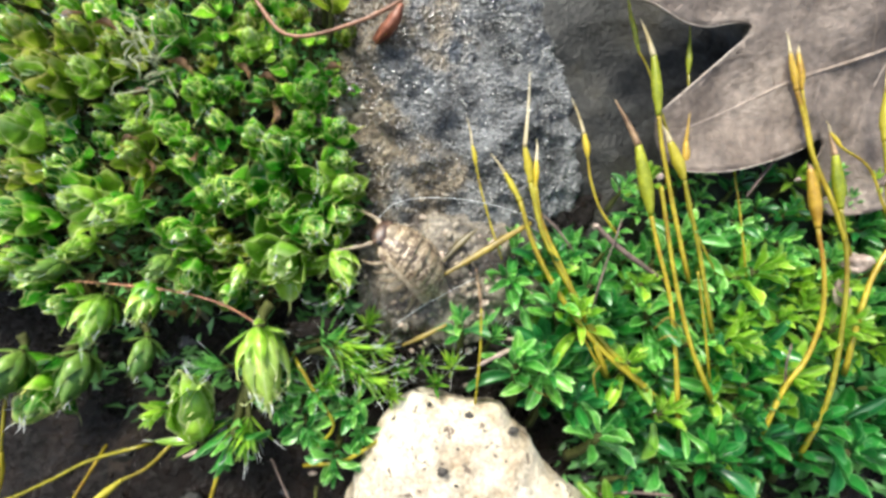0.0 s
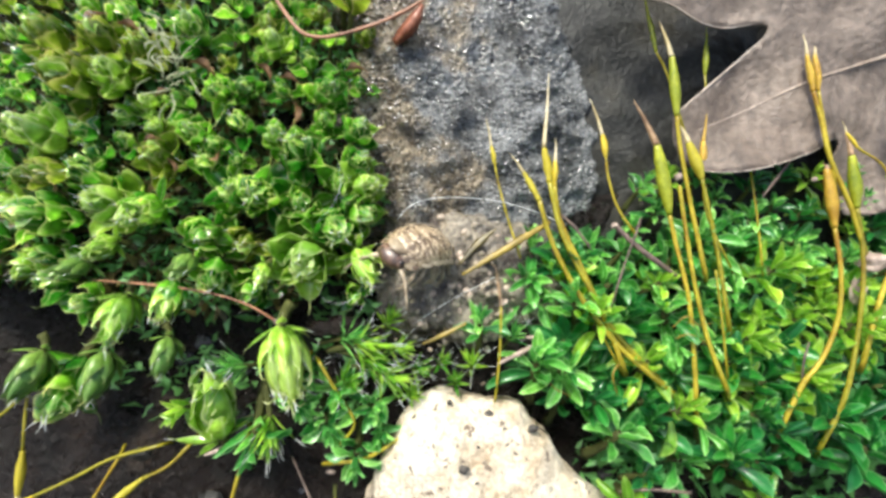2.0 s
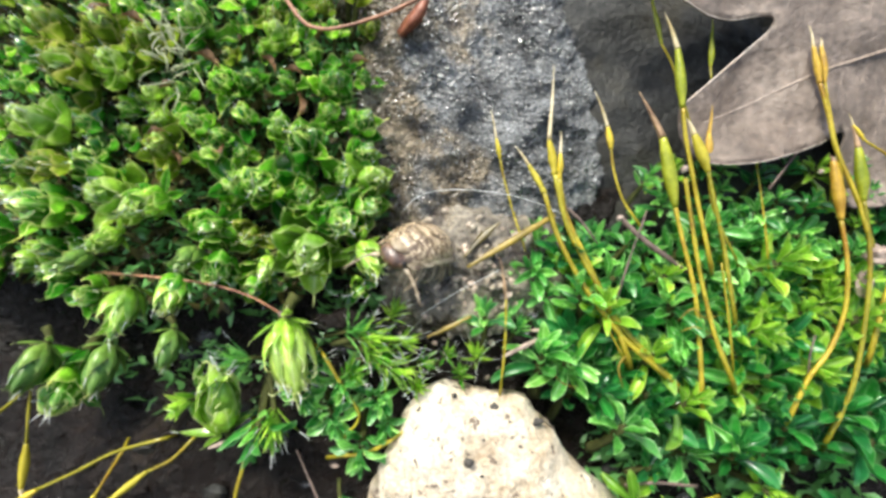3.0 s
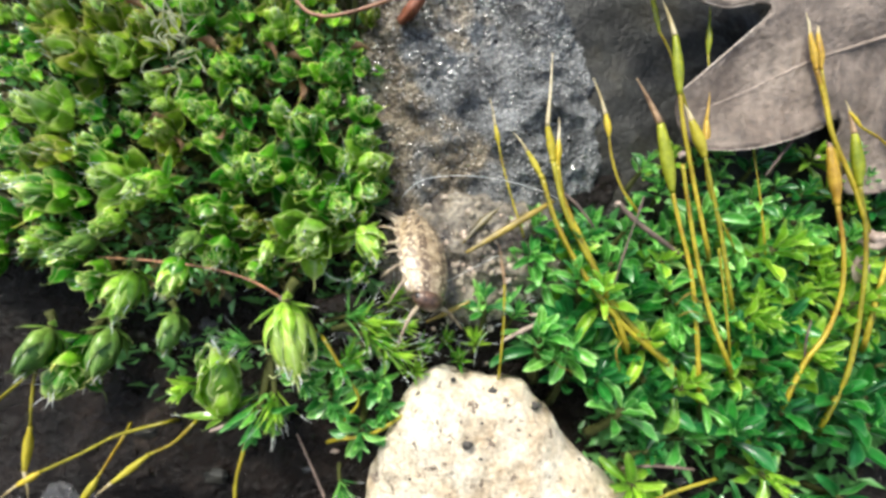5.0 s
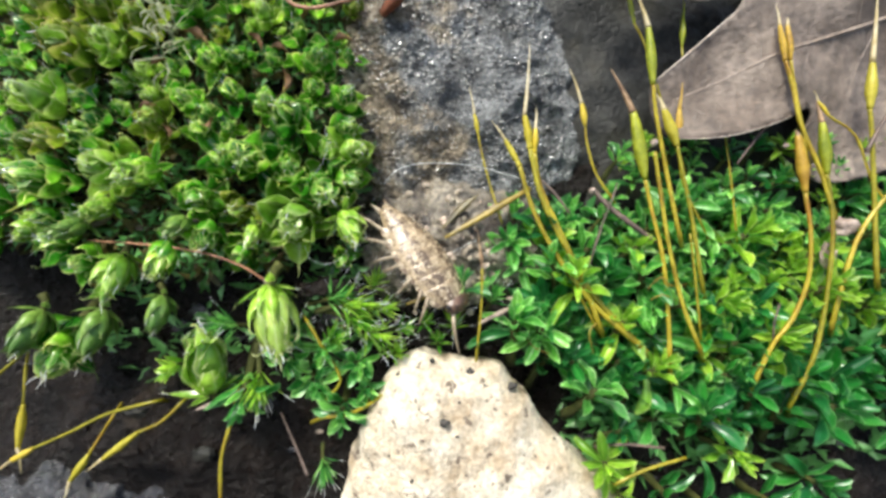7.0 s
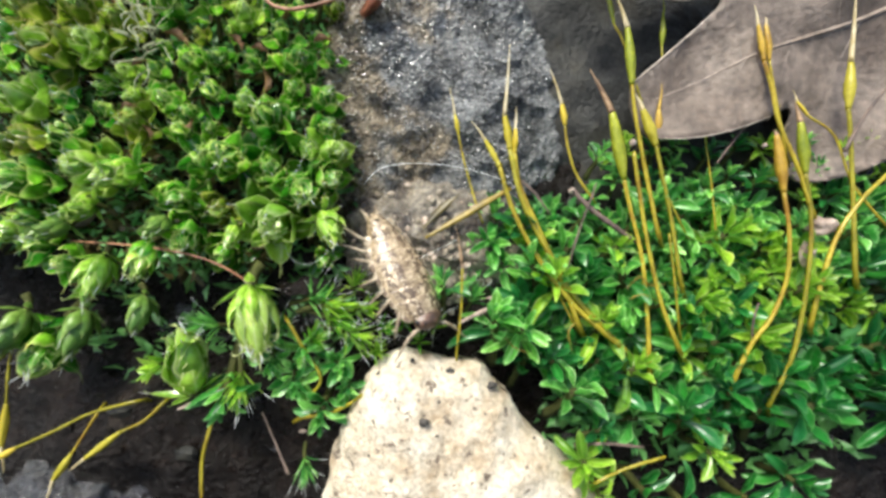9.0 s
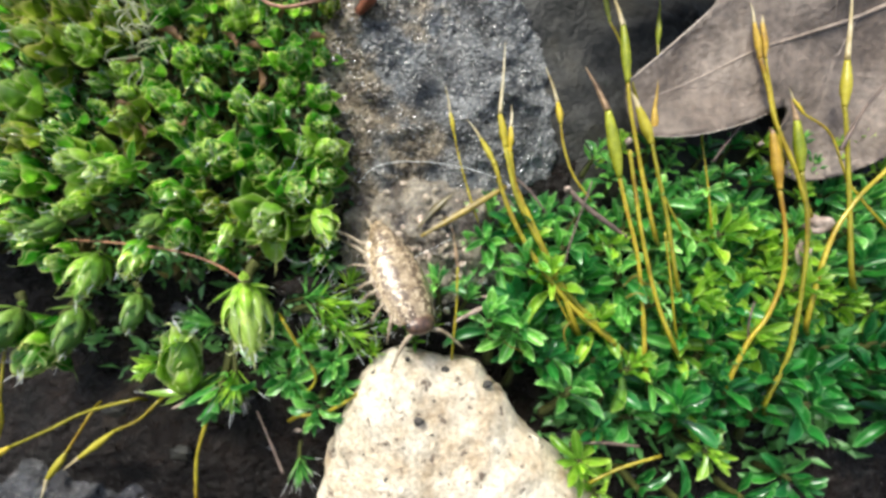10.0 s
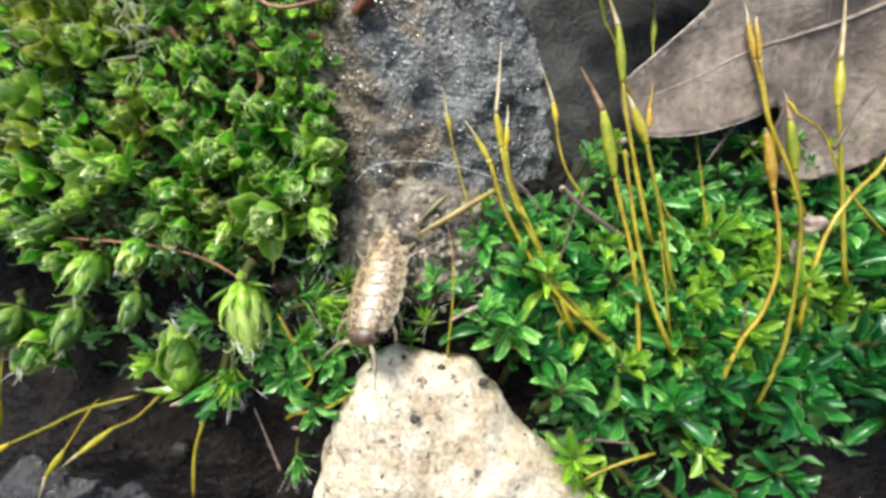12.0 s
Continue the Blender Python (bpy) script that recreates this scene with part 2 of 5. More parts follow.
CRUMB = material("bark_crumb", (0.12, 0.08, 0.06), (0.42, 0.33, 0.27), 0.9, 0.6, 0.2, 2.0)
TWIG = material("red_brown_twig", (0.13, 0.05, 0.025), (0.34, 0.16, 0.08), 0.8, 0.5, 0.03, 4)
TWIG_DARK = material("dark_twig", (0.05, 0.035, 0.03), (0.16, 0.11, 0.085), 0.9, 0.6, 0.05, 3)
STRAW_DARK = material("dull_straw", (0.05, 0.04, 0.012), (0.13, 0.10, 0.03), 0.6, 0.4, translucent=0.2, fine=0.2)
STRAW = material("straw_blade", (0.15, 0.105, 0.012), (0.34, 0.245, 0.035), 0.6, 0.35, translucent=0.25, fine=0.2)
RUST = material("rusty_scale", (0.13, 0.035, 0.015), (0.26, 0.09, 0.045), 0.8, 0.4, translucent=0.2)


def shell():
    """A woodlouse's back: pale tan, with dark brown mottles in long bands, pale dots and pale hind edges. u runs across a plate, v along the body."""
    m = material("louse_plate", (0.20, 0.142, 0.080), (0.43, 0.335, 0.215), 1.4, 0.22, 0.05, 5, fine=0.4, coat=0.6)
    n, l = m.node_tree.nodes, m.node_tree.links
    bsdf = n["Principled BSDF"]
    tan = bsdf.inputs["Base Color"].links[0].from_socket
    mm = next(k for k in n if k.bl_idname == "ShaderNodeMapping")
    info = n.new("ShaderNodeObjectInfo")
    away = n.new("ShaderNodeMath")
    away.operation = "MULTIPLY"
    away.inputs[1].default_value = 37.0
    l.new(info.outputs["Random"], away.inputs[0])
    l.new(away.outputs[0], mm.inputs["Location"])
    uv, sep = n.new("ShaderNodeUVMap"), n.new("ShaderNodeSeparateXYZ")
    l.new(uv.outputs[0], sep.inputs[0])

    def maths(op, a, b):
        k = n.new("ShaderNodeMath")
        k.operation = op
        for i, q in enumerate((a, b)):
            if isinstance(q, (int, float)):
                k.inputs[i].default_value = q
            else:
                l.new(q, k.inputs[i])
        return k.outputs[0]

    def step(value, lo, hi, most=1.0):
        k = n.new("ShaderNodeMapRange")
        k.inputs["From Min"].default_value, k.inputs["From Max"].default_value, k.inputs["To Max"].default_value = lo, hi, most
        l.new(value, k.inputs["Value"])
        return k.outputs[0]

    def blend(fac, a, b):
        k = n.new("ShaderNodeMix")
        k.data_type = "RGBA"
        l.new(fac, k.inputs["Factor"])
        l.new(a, k.inputs["A"])
        k.inputs["B"].default_value = (*b, 1)
        return k.outputs["Result"]

    across = maths("MULTIPLY", maths("ABSOLUTE", maths("SUBTRACT", sep.outputs["X"], 0.5), 0), 2.0)
    band = n.new("ShaderNodeValToRGB")
    el = band.color_ramp.elements
    el[0].position, el[0].color = 0.0, (0.42, 0.42, 0.42, 1)
    el[1].position, el[1].color = 1.0, (0.2, 0.2, 0.2, 1)
    for at, value in ((0.12, 0.36), (0.24, 0.66), (0.42, 0.6), (0.52, 0.42), (0.66, 0.64), (0.82, 0.5)):
        e = el.new(at)
        e.color = (value, value, value, 1)
    l.new(across, band.inputs[0])
    mottle = n.new("ShaderNodeTexNoise")
    mottle.inputs["Scale"].default_value, mottle.inputs["Detail"].default_value, mottle.inputs["Roughness"].default_value = 2.6, 3.0, 0.6
    l.new(mm.outputs[0], mottle.inputs["Vector"])
    dark = step(maths("ADD", maths("MULTIPLY", mottle.outputs["Fac"], 1.6), band.outputs[0]), 1.28, 1.42, 0.9)
    col = blend(dark, tan, (0.075, 0.046, 0.028))
    dots = n.new("ShaderNodeTexVoronoi")
    dots.inputs["Scale"].default_value = 2.7
    l.new(mm.outputs[0], dots.inputs["Vector"])
    col = blend(step(dots.outputs["Distance"], 0.30, 0.16, 0.75), col, (0.60, 0.49, 0.33))
    col = blend(step(sep.outputs["Y"], 0.92, 0.98, 0.2), col, (0.46, 0.37, 0.25))
    l.new(col, bsdf.inputs["Base Color"])
    return m


SHELL = shell()
SHELL_RIM = material("louse_rim", (0.20, 0.145, 0.085), (0.50, 0.41, 0.285), 1.5, 0.3, 0.03, 5, third=(0.14, 0.09, 0.055), third_scale=1.6, third_cut=(0.56, 0.62), translucent=0.15, coat=0.4)
LOUSE_HEAD = material("louse_head", (0.026, 0.014, 0.009), (0.13, 0.068, 0.040), 2.2, 0.4, 0.04, 5, third=(0.38, 0.26, 0.17), third_scale=2.4, third_cut=(0.60, 0.66), coat=0.5)
LOUSE_LEG = material("louse_leg", (0.20, 0.145, 0.09), (0.44, 0.36, 0.25), 1.5, 0.35, 0.02, 5, translucent=0.25, fine=0.3)
EYE_BLACK = material("louse_eye", (0.012, 0.01, 0.01), (0.03, 0.025, 0.02), 6, 0.2)


# ---- building helpers ----
def mesh_of(bm, mat, name, smooth=True):
    for v in bm.verts:
        v.co *= MM
    me = bpy.data.meshes.new(name)
    bm.to_mesh(me)
    bm.free()
    me.materials.append(mat)
    if smooth:
        me.polygons.foreach_set("use_smooth", [True] * len(me.polygons))
    return me


def spot(v, turn=None, size=1.0):
    """The world pose of a thing at the bank place v (mm)."""
    m = BANK @ Matrix.Translation(Vector(v) * MM)
    if turn is not None:
        m = m @ turn.to_4x4()
    return m @ Matrix.Diagonal((size, size, size, 1))


def thing(name, m, label, category, group="", kind="", data=None):
    ob = new(name, data)
    ob.matrix_basis = m
    return tagged(ob, label, category, group, kind)


def part(name, bm, mat, parent, label=""):
    ob = new(name, mesh_of(bm, mat, name) if isinstance(bm, bmesh.types.BMesh) else bm)
    ob.parent = parent
    return tagged(ob, label)


def axis_turn(direction, spin=0.0):
    """Turns local z to the direction, after a spin about it (degrees)."""
    return Vector(direction).normalized().to_track_quat("Z", "Y").to_matrix() @ Matrix.Rotation(radians(spin), 3, "Z")


def smooth_path(points, steps=6):
    p = [Vector(q) for q in points]
    p = [2 * p[0] - p[1], *p, 2 * p[-1] - p[-2]]
    out = []
    for a, b, c, d in zip(p, p[1:], p[2:], p[3:]):
        for k in range(steps):
            t = k / steps
            out.append(0.5 * (2 * b + (c - a) * t + (2 * a - 5 * b + 4 * c - d) * t * t + (3 * b - a - 3 * c + d) * t ** 3))
    return out + [p[-2]]


def tube(bm, path, radii, sides=7, rough=0.0, flat=1.0):
    """A closed tube along the path; radii are spread evenly over it."""
    n = len(path)
    rings, side = [], Vector((0.31, 0.2, 0.93))
    for i, p in enumerate(path):
        way = (path[min(i + 1, n - 1)] - path[max(i - 1, 0)]).normalized()
        side = (side - way * side.dot(way)).normalized()
        up = way.cross(side)
        f = i / (n - 1) * (len(radii) - 1)
        k = min(int(f), len(radii) - 2)
        r = radii[k] + (radii[k + 1] - radii[k]) * (f - k)
        ring = []
        for s in range(sides):
            a = 2 * math.pi * s / sides
            q = r * (1 + rough * noise.noise(p * 1.7 + Vector((s * 3.1, 0, 0))))
            ring.append(bm.verts.new(p + side * (q * math.cos(a)) + up * (q * flat * math.sin(a))))
        rings.append(ring)
    for a, b in zip(rings, rings[1:]):
        for s in range(sides):
            bm.faces.new((a[s], a[(s + 1) % sides], b[(s + 1) % sides], b[s]))
    bm.faces.new(rings[0][::-1])
    bm.faces.new(rings[-1])
    return bm


def lumps(p, layers):
    return sum(a * noise.noise(p / s + Vector((7.3 * a, 1.1, s))) for a, s in layers)


# ---- the ground: a steep earth bank, and the level earth at its foot ----
def bank_depth(x, z):
    d = 33.6
    d -= 2.2 * math.exp(-((x - 1.0) / 6.0) ** 2 - ((z + 7.0) / 5.0) ** 2)
    d += 4.5 * math.exp(-((x + 22) / 12.0) ** 4 - ((z + 8) / 6.0) ** 4)
    d -= 2.2 * math.exp(-((x + 24) / 9.0) ** 2 - ((z + 19) / 3.5) ** 2)
    return d + lumps(Vector((x, 0, z)), ((1.2, 9.0), (0.9, 2.5), (0.4, 0.8)))


def build_ground():
    bm = bmesh.new()
    nx, nz = 240, 200
    xs = [42 * math.sinh(2.4 * (2 * i / nx - 1)) / math.sinh(2.4) * 4 for i in range(nx + 1)]
    zs = [34 * math.sinh(2.4 * (2 * i / nz - 1)) / math.sinh(2.4) * 4 for i in range(nz + 1)]
    grid = [[bm.verts.new((x, bank_depth(x, z), z)) for x in xs] for z in zs]
    for a, b in zip(grid, grid[1:]):
        for i in range(nx):
            bm.faces.new((a[i], a[i + 1], b[i + 1], b[i]))
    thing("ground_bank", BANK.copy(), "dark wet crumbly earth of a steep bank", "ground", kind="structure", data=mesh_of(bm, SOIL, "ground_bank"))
    bm = bmesh.new()
    bmesh.ops.create_grid(bm, x_segments=160, y_segments=160, size=1)
    for v in bm.verts:
        x, y = (math.copysign(math.sinh(7 * abs(q)) / math.sinh(7), q) * 60000 for q in v.co.xy)
        v.co = Vector((x, y, 0))
        v.co.z = 4 + 6 * noise.noise(v.co / 60) + 1.5 * noise.noise(v.co / 12)
    thing("ground", Matrix.Identity(4), "bare brown earth at the foot of the bank", "ground", kind="structure", data=mesh_of(bm, SOIL, "ground"))


build_ground()


# ---- rocks ----
def boulder(name, centre, radii, power, layers, mat, label, category, cells=150, group=""):
    """A closed, squarish boulder with lumps of several sizes."""
    bm = bmesh.new()
    rings, turns = cells // 2, cells
    rows = []
    c = Vector(centre)
    for i in range(1, rings):
        a = math.pi * i / rings
        row = []
        for j in range(turns):
            b = 2 * math.pi * j / turns
            u = Vector((math.sin(a) * math.cos(b), -math.cos(a), math.sin(a) * math.sin(b)))
            k = sum(abs(q) ** power for q in u) ** (-1 / power)
            p = Vector((u.x * radii[0], u.y * radii[1], u.z * radii[2])) * k
            row.append(bm.verts.new(p + u * lumps(p + c, layers)))
        rows.append(row)
    for a, b in zip(rows, rows[1:]):
        for j in range(turns):
            bm.faces.new((a[j], a[(j + 1) % turns], b[(j + 1) % turns], b[j]))
    for row, flip in ((rows[0], True), (rows[-1], False)):
        tip = bm.verts.new(sum((v.co for v in row), Vector()) / len(row))
        for j in range(turns):
            f = (row[j], row[(j + 1) % turns], tip)
            bm.faces.new(f[::-1] if flip else f)
    bmesh.ops.recalc_face_normals(bm, faces=bm.faces)
    return thing(name, spot(centre), label, category, group, data=mesh_of(bm, mat, name))


boulder("rock", (-0.69, 42.00, 12.4), (13.4, 10.6, 16.0), 3.4, ((1.3, 6.0), (0.9, 2.3), (0.5, 1.0), (0.26, 0.5), (0.14, 0.25)), ROCK,
        "rough wet grey and brown rock set in the bank", "rock", 420)
ledge = boulder("rock", (0.74, 33.60, -2.72), (8.0, 3.2, 5.6), 2.4, ((0.9, 3.0), (0.5, 1.2), (0.25, 0.5)), SAND,
        "low tan sandy stone under the rock", "rock", 160)
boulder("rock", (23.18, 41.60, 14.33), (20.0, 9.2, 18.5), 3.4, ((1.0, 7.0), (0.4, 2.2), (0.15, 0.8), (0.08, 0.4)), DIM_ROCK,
        "wet rock behind the fallen leaf, its shade put into a dark colour", "rock", 160)


boulder("rock", (-32.81, 36.00, -25.65), (11.0, 4.6, 5.5), 2.2, ((1.8, 4.0), (0.8, 1.6), (0.4, 0.7), (0.15, 0.35)), DARK_ROCK,
        "dark wet stone in the earth under the moss buds", "rock", 160)


def build_pale_stone():
    """A pale stone with a blunt top, its outline in the bank's plane, domed towards the viewer."""
    outline = [(-3.41, 29.60, -11.09), (-1.58, 29.60, -10.48), (0.65, 29.60, -10.77), (2.07, 29.60, -11.42), (3.98, 29.60, -11.42), (5.04, 29.60, -12.55), (6.32, 29.50, -13.93),
               (7.37, 29.50, -15.95), (9.32, 29.40, -17.92), (13.11, 29.30, -21.28), (13.92, 29.30, -24.89), (7.88, 29.30, -28.11), (-0.97, 29.30, -28.51),
               (-7.43, 29.40, -26.59), (-8.06, 29.50, -22.64), (-7.15, 29.60, -18.65), (-6.18, 29.60, -16.01), (-4.88, 29.60, -13.45)]
    base = Vector((1.28, 30.00, -21.37))
    ring = smooth_path([*outline, outline[0]], 9)[:-1]
    bm = bmesh.new()
    rows = []
    for k in range(1, 61):
        a = math.pi * k / 61
        r = math.sin(a) ** 0.55
        h = math.copysign(abs(math.cos(a)) ** 0.9, math.cos(a))
        row = []
        for q in ring:
            p = Vector(((q.x - base.x) * r, 0, (q.z - base.z) * r))
            y = (29.9 - 2.3 * h + 0.045 * p.z * (h > 0)) if h > 0 else 29.9 - 6.0 * h
            p.y = y - base.y
            out = Vector((p.x, 0, p.z)).normalized() * r - Vector((0, h, 0))
            row.append(bm.verts.new(p + out * lumps(p, ((0.5, 4.0), (0.28, 1.5), (0.1, 0.5), (0.05, 0.25)))))
        rows.append(row)
    n = len(ring)
    for a, b in zip(rows, rows[1:]):
        for j in range(n):
            bm.faces.new((a[j], a[(j + 1) % n], b[(j + 1) % n], b[j]))
    bm.faces.new(rows[0]), bm.faces.new(rows[-1])
    bmesh.ops.recalc_face_normals(bm, faces=bm.faces)
    stone = thing("pale_stone", spot(base), "pale cream limestone lump with small dark pits", "stone", data=mesh_of(bm, LIME, "pale_stone"))
    for at, size in (((1.84, 29.15, -11.76), 0.3), ((-0.04, 27.75, -15.05), 0.34), ((4.94, 29.00, -12.78), 0.36), ((-4.89, 29.20, -15.43), 0.36), ((-0.97, 29.30, -11.06), 0.2), ((-3.36, 29.10, -12.02), 0.22),
                     ((7.81, 28.30, -19.00), 0.4)):
        bm = bmesh.new()
        bmesh.ops.create_icosphere(bm, subdivisions=2, radius=size)
        o = Vector(at) - base
        for v in bm.verts:
            v.co = o + Vector((v.co.x, v.co.y * 0.6, v.co.z * 0.9)) * (1 + 0.9 * noise.noise(v.co * 1.6 / size + o))
        part("dark_spot", bm, PIT, stone, "dark crusty spot")
    tree = BVHTree.FromPolygons([Vector(v.co) / MM for v in stone.data.vertices], [p.vertices for p in stone.data.polygons])
    dice = random.Random(3)
    for _ in range(60):
        x, z = dice.uniform(-7.5, 9), dice.uniform(-7, 10)
        if dice.random() < abs(x) / 14 + 0.25:
            hit, normal, *_ = tree.ray_cast(Vector((x, -20, z)), Vector((0, 1, 0)))
            if hit and normal.y < -0.2:
                q = dice.choice((0.07, 0.09, 0.12, 0.17))
                bm = bmesh.new()
                bmesh.ops.create_icosphere(bm, subdivisions=1, radius=q)
                for v in bm.verts:
                    v.co = hit + Vector((v.co.x * 1.3, v.co.y * 0.5, v.co.z)) * (1 + 0.9 * noise.noise(v.co * 1.6 / q + hit))
                part("dark_spot", bm, PIT, stone, "dark crusty spot")
    return stone


build_pale_stone()


# ---- fallen oak leaf ----
def leaf_depth(x, z):
    """The dry leaf's curved surface: dished, its lobes curling towards the viewer."""
    u, w = x - 22.0, z - 11.0
    fold = 0.17 * max(0, x - 25) - 0.16 * max(0, z - 12) - 0.3 * max(0, 8.5 - z) * (x < 27)
    return 29.75 + fold - 0.006 * u * u - 0.035 * w - 0.02 * u + 0.42 * math.sin(0.3 * w - 0.42 * u - 0.2) + 0.5 * noise.noise(Vector((x, 0, z)) / 4) + 0.12 * noise.noise(Vector((x, 3, z)) / 1.3)


def build_oak_leaf():
    edge = [(11.78, 28.80, 17.35), (13.68, 28.80, 16.88), (16.25, 28.80, 15.93), (18.90, 28.80, 15.77), (20.79, 28.80, 15.97), (21.66, 28.80, 15.69), (21.27, 28.80, 14.82), (20.00, 28.80, 13.64),
            (18.03, 28.80, 11.90), (16.25, 28.80, 10.40), (15.42, 28.80, 9.69), (15.50, 28.80, 7.95), (15.89, 28.80, 6.36), (16.92, 28.80, 5.53), (18.62, 28.80, 5.30), (20.79, 28.80, 5.57),
            (23.40, 28.80, 6.32), (25.34, 28.80, 7.08), (27.12, 28.80, 7.95), (27.71, 28.80, 7.47), (27.04, 28.80, 5.57), (26.96, 28.80, 3.79), (27.91, 28.80, 2.73), (29.29, 28.80, 2.41),
            (31.86, 28.80, 2.89), (35.42, 28.80, 4.39), (39.37, 28.80, 7.55), (42.14, 28.80, 12.69), (42.54, 28.80, 19.81), (38.58, 28.80, 24.94), (32.26, 28.80, 26.92),
            (25.14, 28.80, 26.13), (18.82, 28.80, 24.15), (14.07, 28.80, 21.78), (10.91, 28.80, 19.01)]
    ring = [(p.x, p.z) for p in smooth_path([*edge, edge[0]], 5)[:-1]]
    n = len(ring)
    x0, x1 = min(p[0] for p in ring), max(p[0] for p in ring)
    z0, z1 = min(p[1] for p in ring), max(p[1] for p in ring)

    def inside(x, z):
        hit = False
        for (ax, az), (bx, bz) in zip(ring, ring[1:] + ring[:1]):
            if (az > z) != (bz > z) and x < (bx - ax) * (z - az) / (bz - az) + ax:
                hit = not hit
        return hit

    pts = [Vector(p) for p in ring]
    step = 0.55
    for i in range(int((x1 - x0) / step)):
        for j in range(int((z1 - z0) / step)):
            q = (x0 + (i + 0.5 + 0.2 * (j % 2)) * step, z0 + (j + 0.5) * step)
            if inside(*q) and min((q[0] - p[0]) ** 2 + (q[1] - p[1]) ** 2 for p in ring) > 0.06:
                pts.append(Vector(q))
    verts, _, faces, *_ = delaunay_2d_cdt(pts, [], [list(range(n))], 1, 1e-5)
    bm = bmesh.new()

    def rim(x, z):
        return min(math.hypot(x - p[0], z - p[1]) for p in ring)

    front, rear = [], []
    for v in verts:
        e = rim(v.x, v.y)
        d = leaf_depth(v.x, v.y) - 0.22 * math.exp(-(e / 0.35) ** 2) + 0.03 * noise.noise(Vector((v.x, v.y, 0)) / 0.5)
        front.append(bm.verts.new((v.x, d, v.y)))
        rear.append(bm.verts.new((v.x, d + 0.16, v.y)))
    rim_edges = {}
    for f in faces:
        bm.faces.new([front[i] for i in f])
        bm.faces.new([rear[i] for i in reversed(f)])
        for a, b in zip(f, (*f[1:], f[0])):
            rim_edges[(a, b)] = True
    for a, b in rim_edges:
        if (b, a) not in rim_edges:
            bm.faces.new((front[b], front[a], rear[a], rear[b]))
    bmesh.ops.recalc_face_normals(bm, faces=bm.faces)
    leaf = thing("oak_leaf", BANK.copy(), "dry grey-brown lobed oak leaf fallen on the moss", "leaf")
    part("blade", bm, OAK, leaf)
    veins = [([(15.65, 28.80, 8.02), (20.40, 28.80, 9.92), (25.14, 28.80, 12.06), (30.99, 28.80, 14.03), (38.58, 28.80, 17.04)], (0.03, 0.09, 0.13, 0.17, 0.25)),
             ([(25.14, 28.80, 12.06), (24.35, 28.80, 14.27), (21.58, 28.80, 17.04)], (0.045, 0.03, 0.015)),
             ([(30.99, 28.80, 14.03), (29.49, 28.80, 17.43), (27.12, 28.80, 20.99)], (0.06, 0.05, 0.02)),
             ([(27.51, 28.80, 12.89), (26.33, 28.80, 10.32), (25.93, 28.80, 7.95)], (0.045, 0.03, 0.015)),
             ([(20.40, 28.80, 9.92), (21.19, 28.80, 7.95), (21.58, 28.80, 6.17)], (0.035, 0.025, 0.012)),
             ([(21.58, 28.80, 10.52), (20.00, 28.80, 11.90), (19.01, 28.80, 12.37)], (0.035, 0.025, 0.012)),
             ([(33.05, 28.80, 14.82), (31.07, 28.80, 9.92), (29.49, 28.80, 3.99)], (0.07, 0.05, 0.02))]
    for first, last, wide in ((6, 11, 0.075), (13, 18, 0.045), (0, 5, 0.05)):
        rim_line = smooth_path([(p[0], 0, p[2]) for p in edge[first:last]], 8)
        for p in rim_line:
            p.y = leaf_depth(p.x, p.z) - 0.2
        part("curled_edge", tube(bmesh.new(), rim_line, (0.02, wide * 0.7, wide, wide * 0.8, 0.02), 6, 0.3), LEAF_EDGE, leaf, "pale curled edge")
    for path, radii in veins:
        line = smooth_path([(p[0], 0, p[2]) for p in path], 10)
        for p in line:
            p.y = leaf_depth(p.x, p.z) + 0.03
        part("vein", tube(bmesh.new(), line, radii, 6), VEIN, leaf, "pale raised vein")


build_oak_leaf()


# ---- moss leaves and shoots ----
TIPS = {}


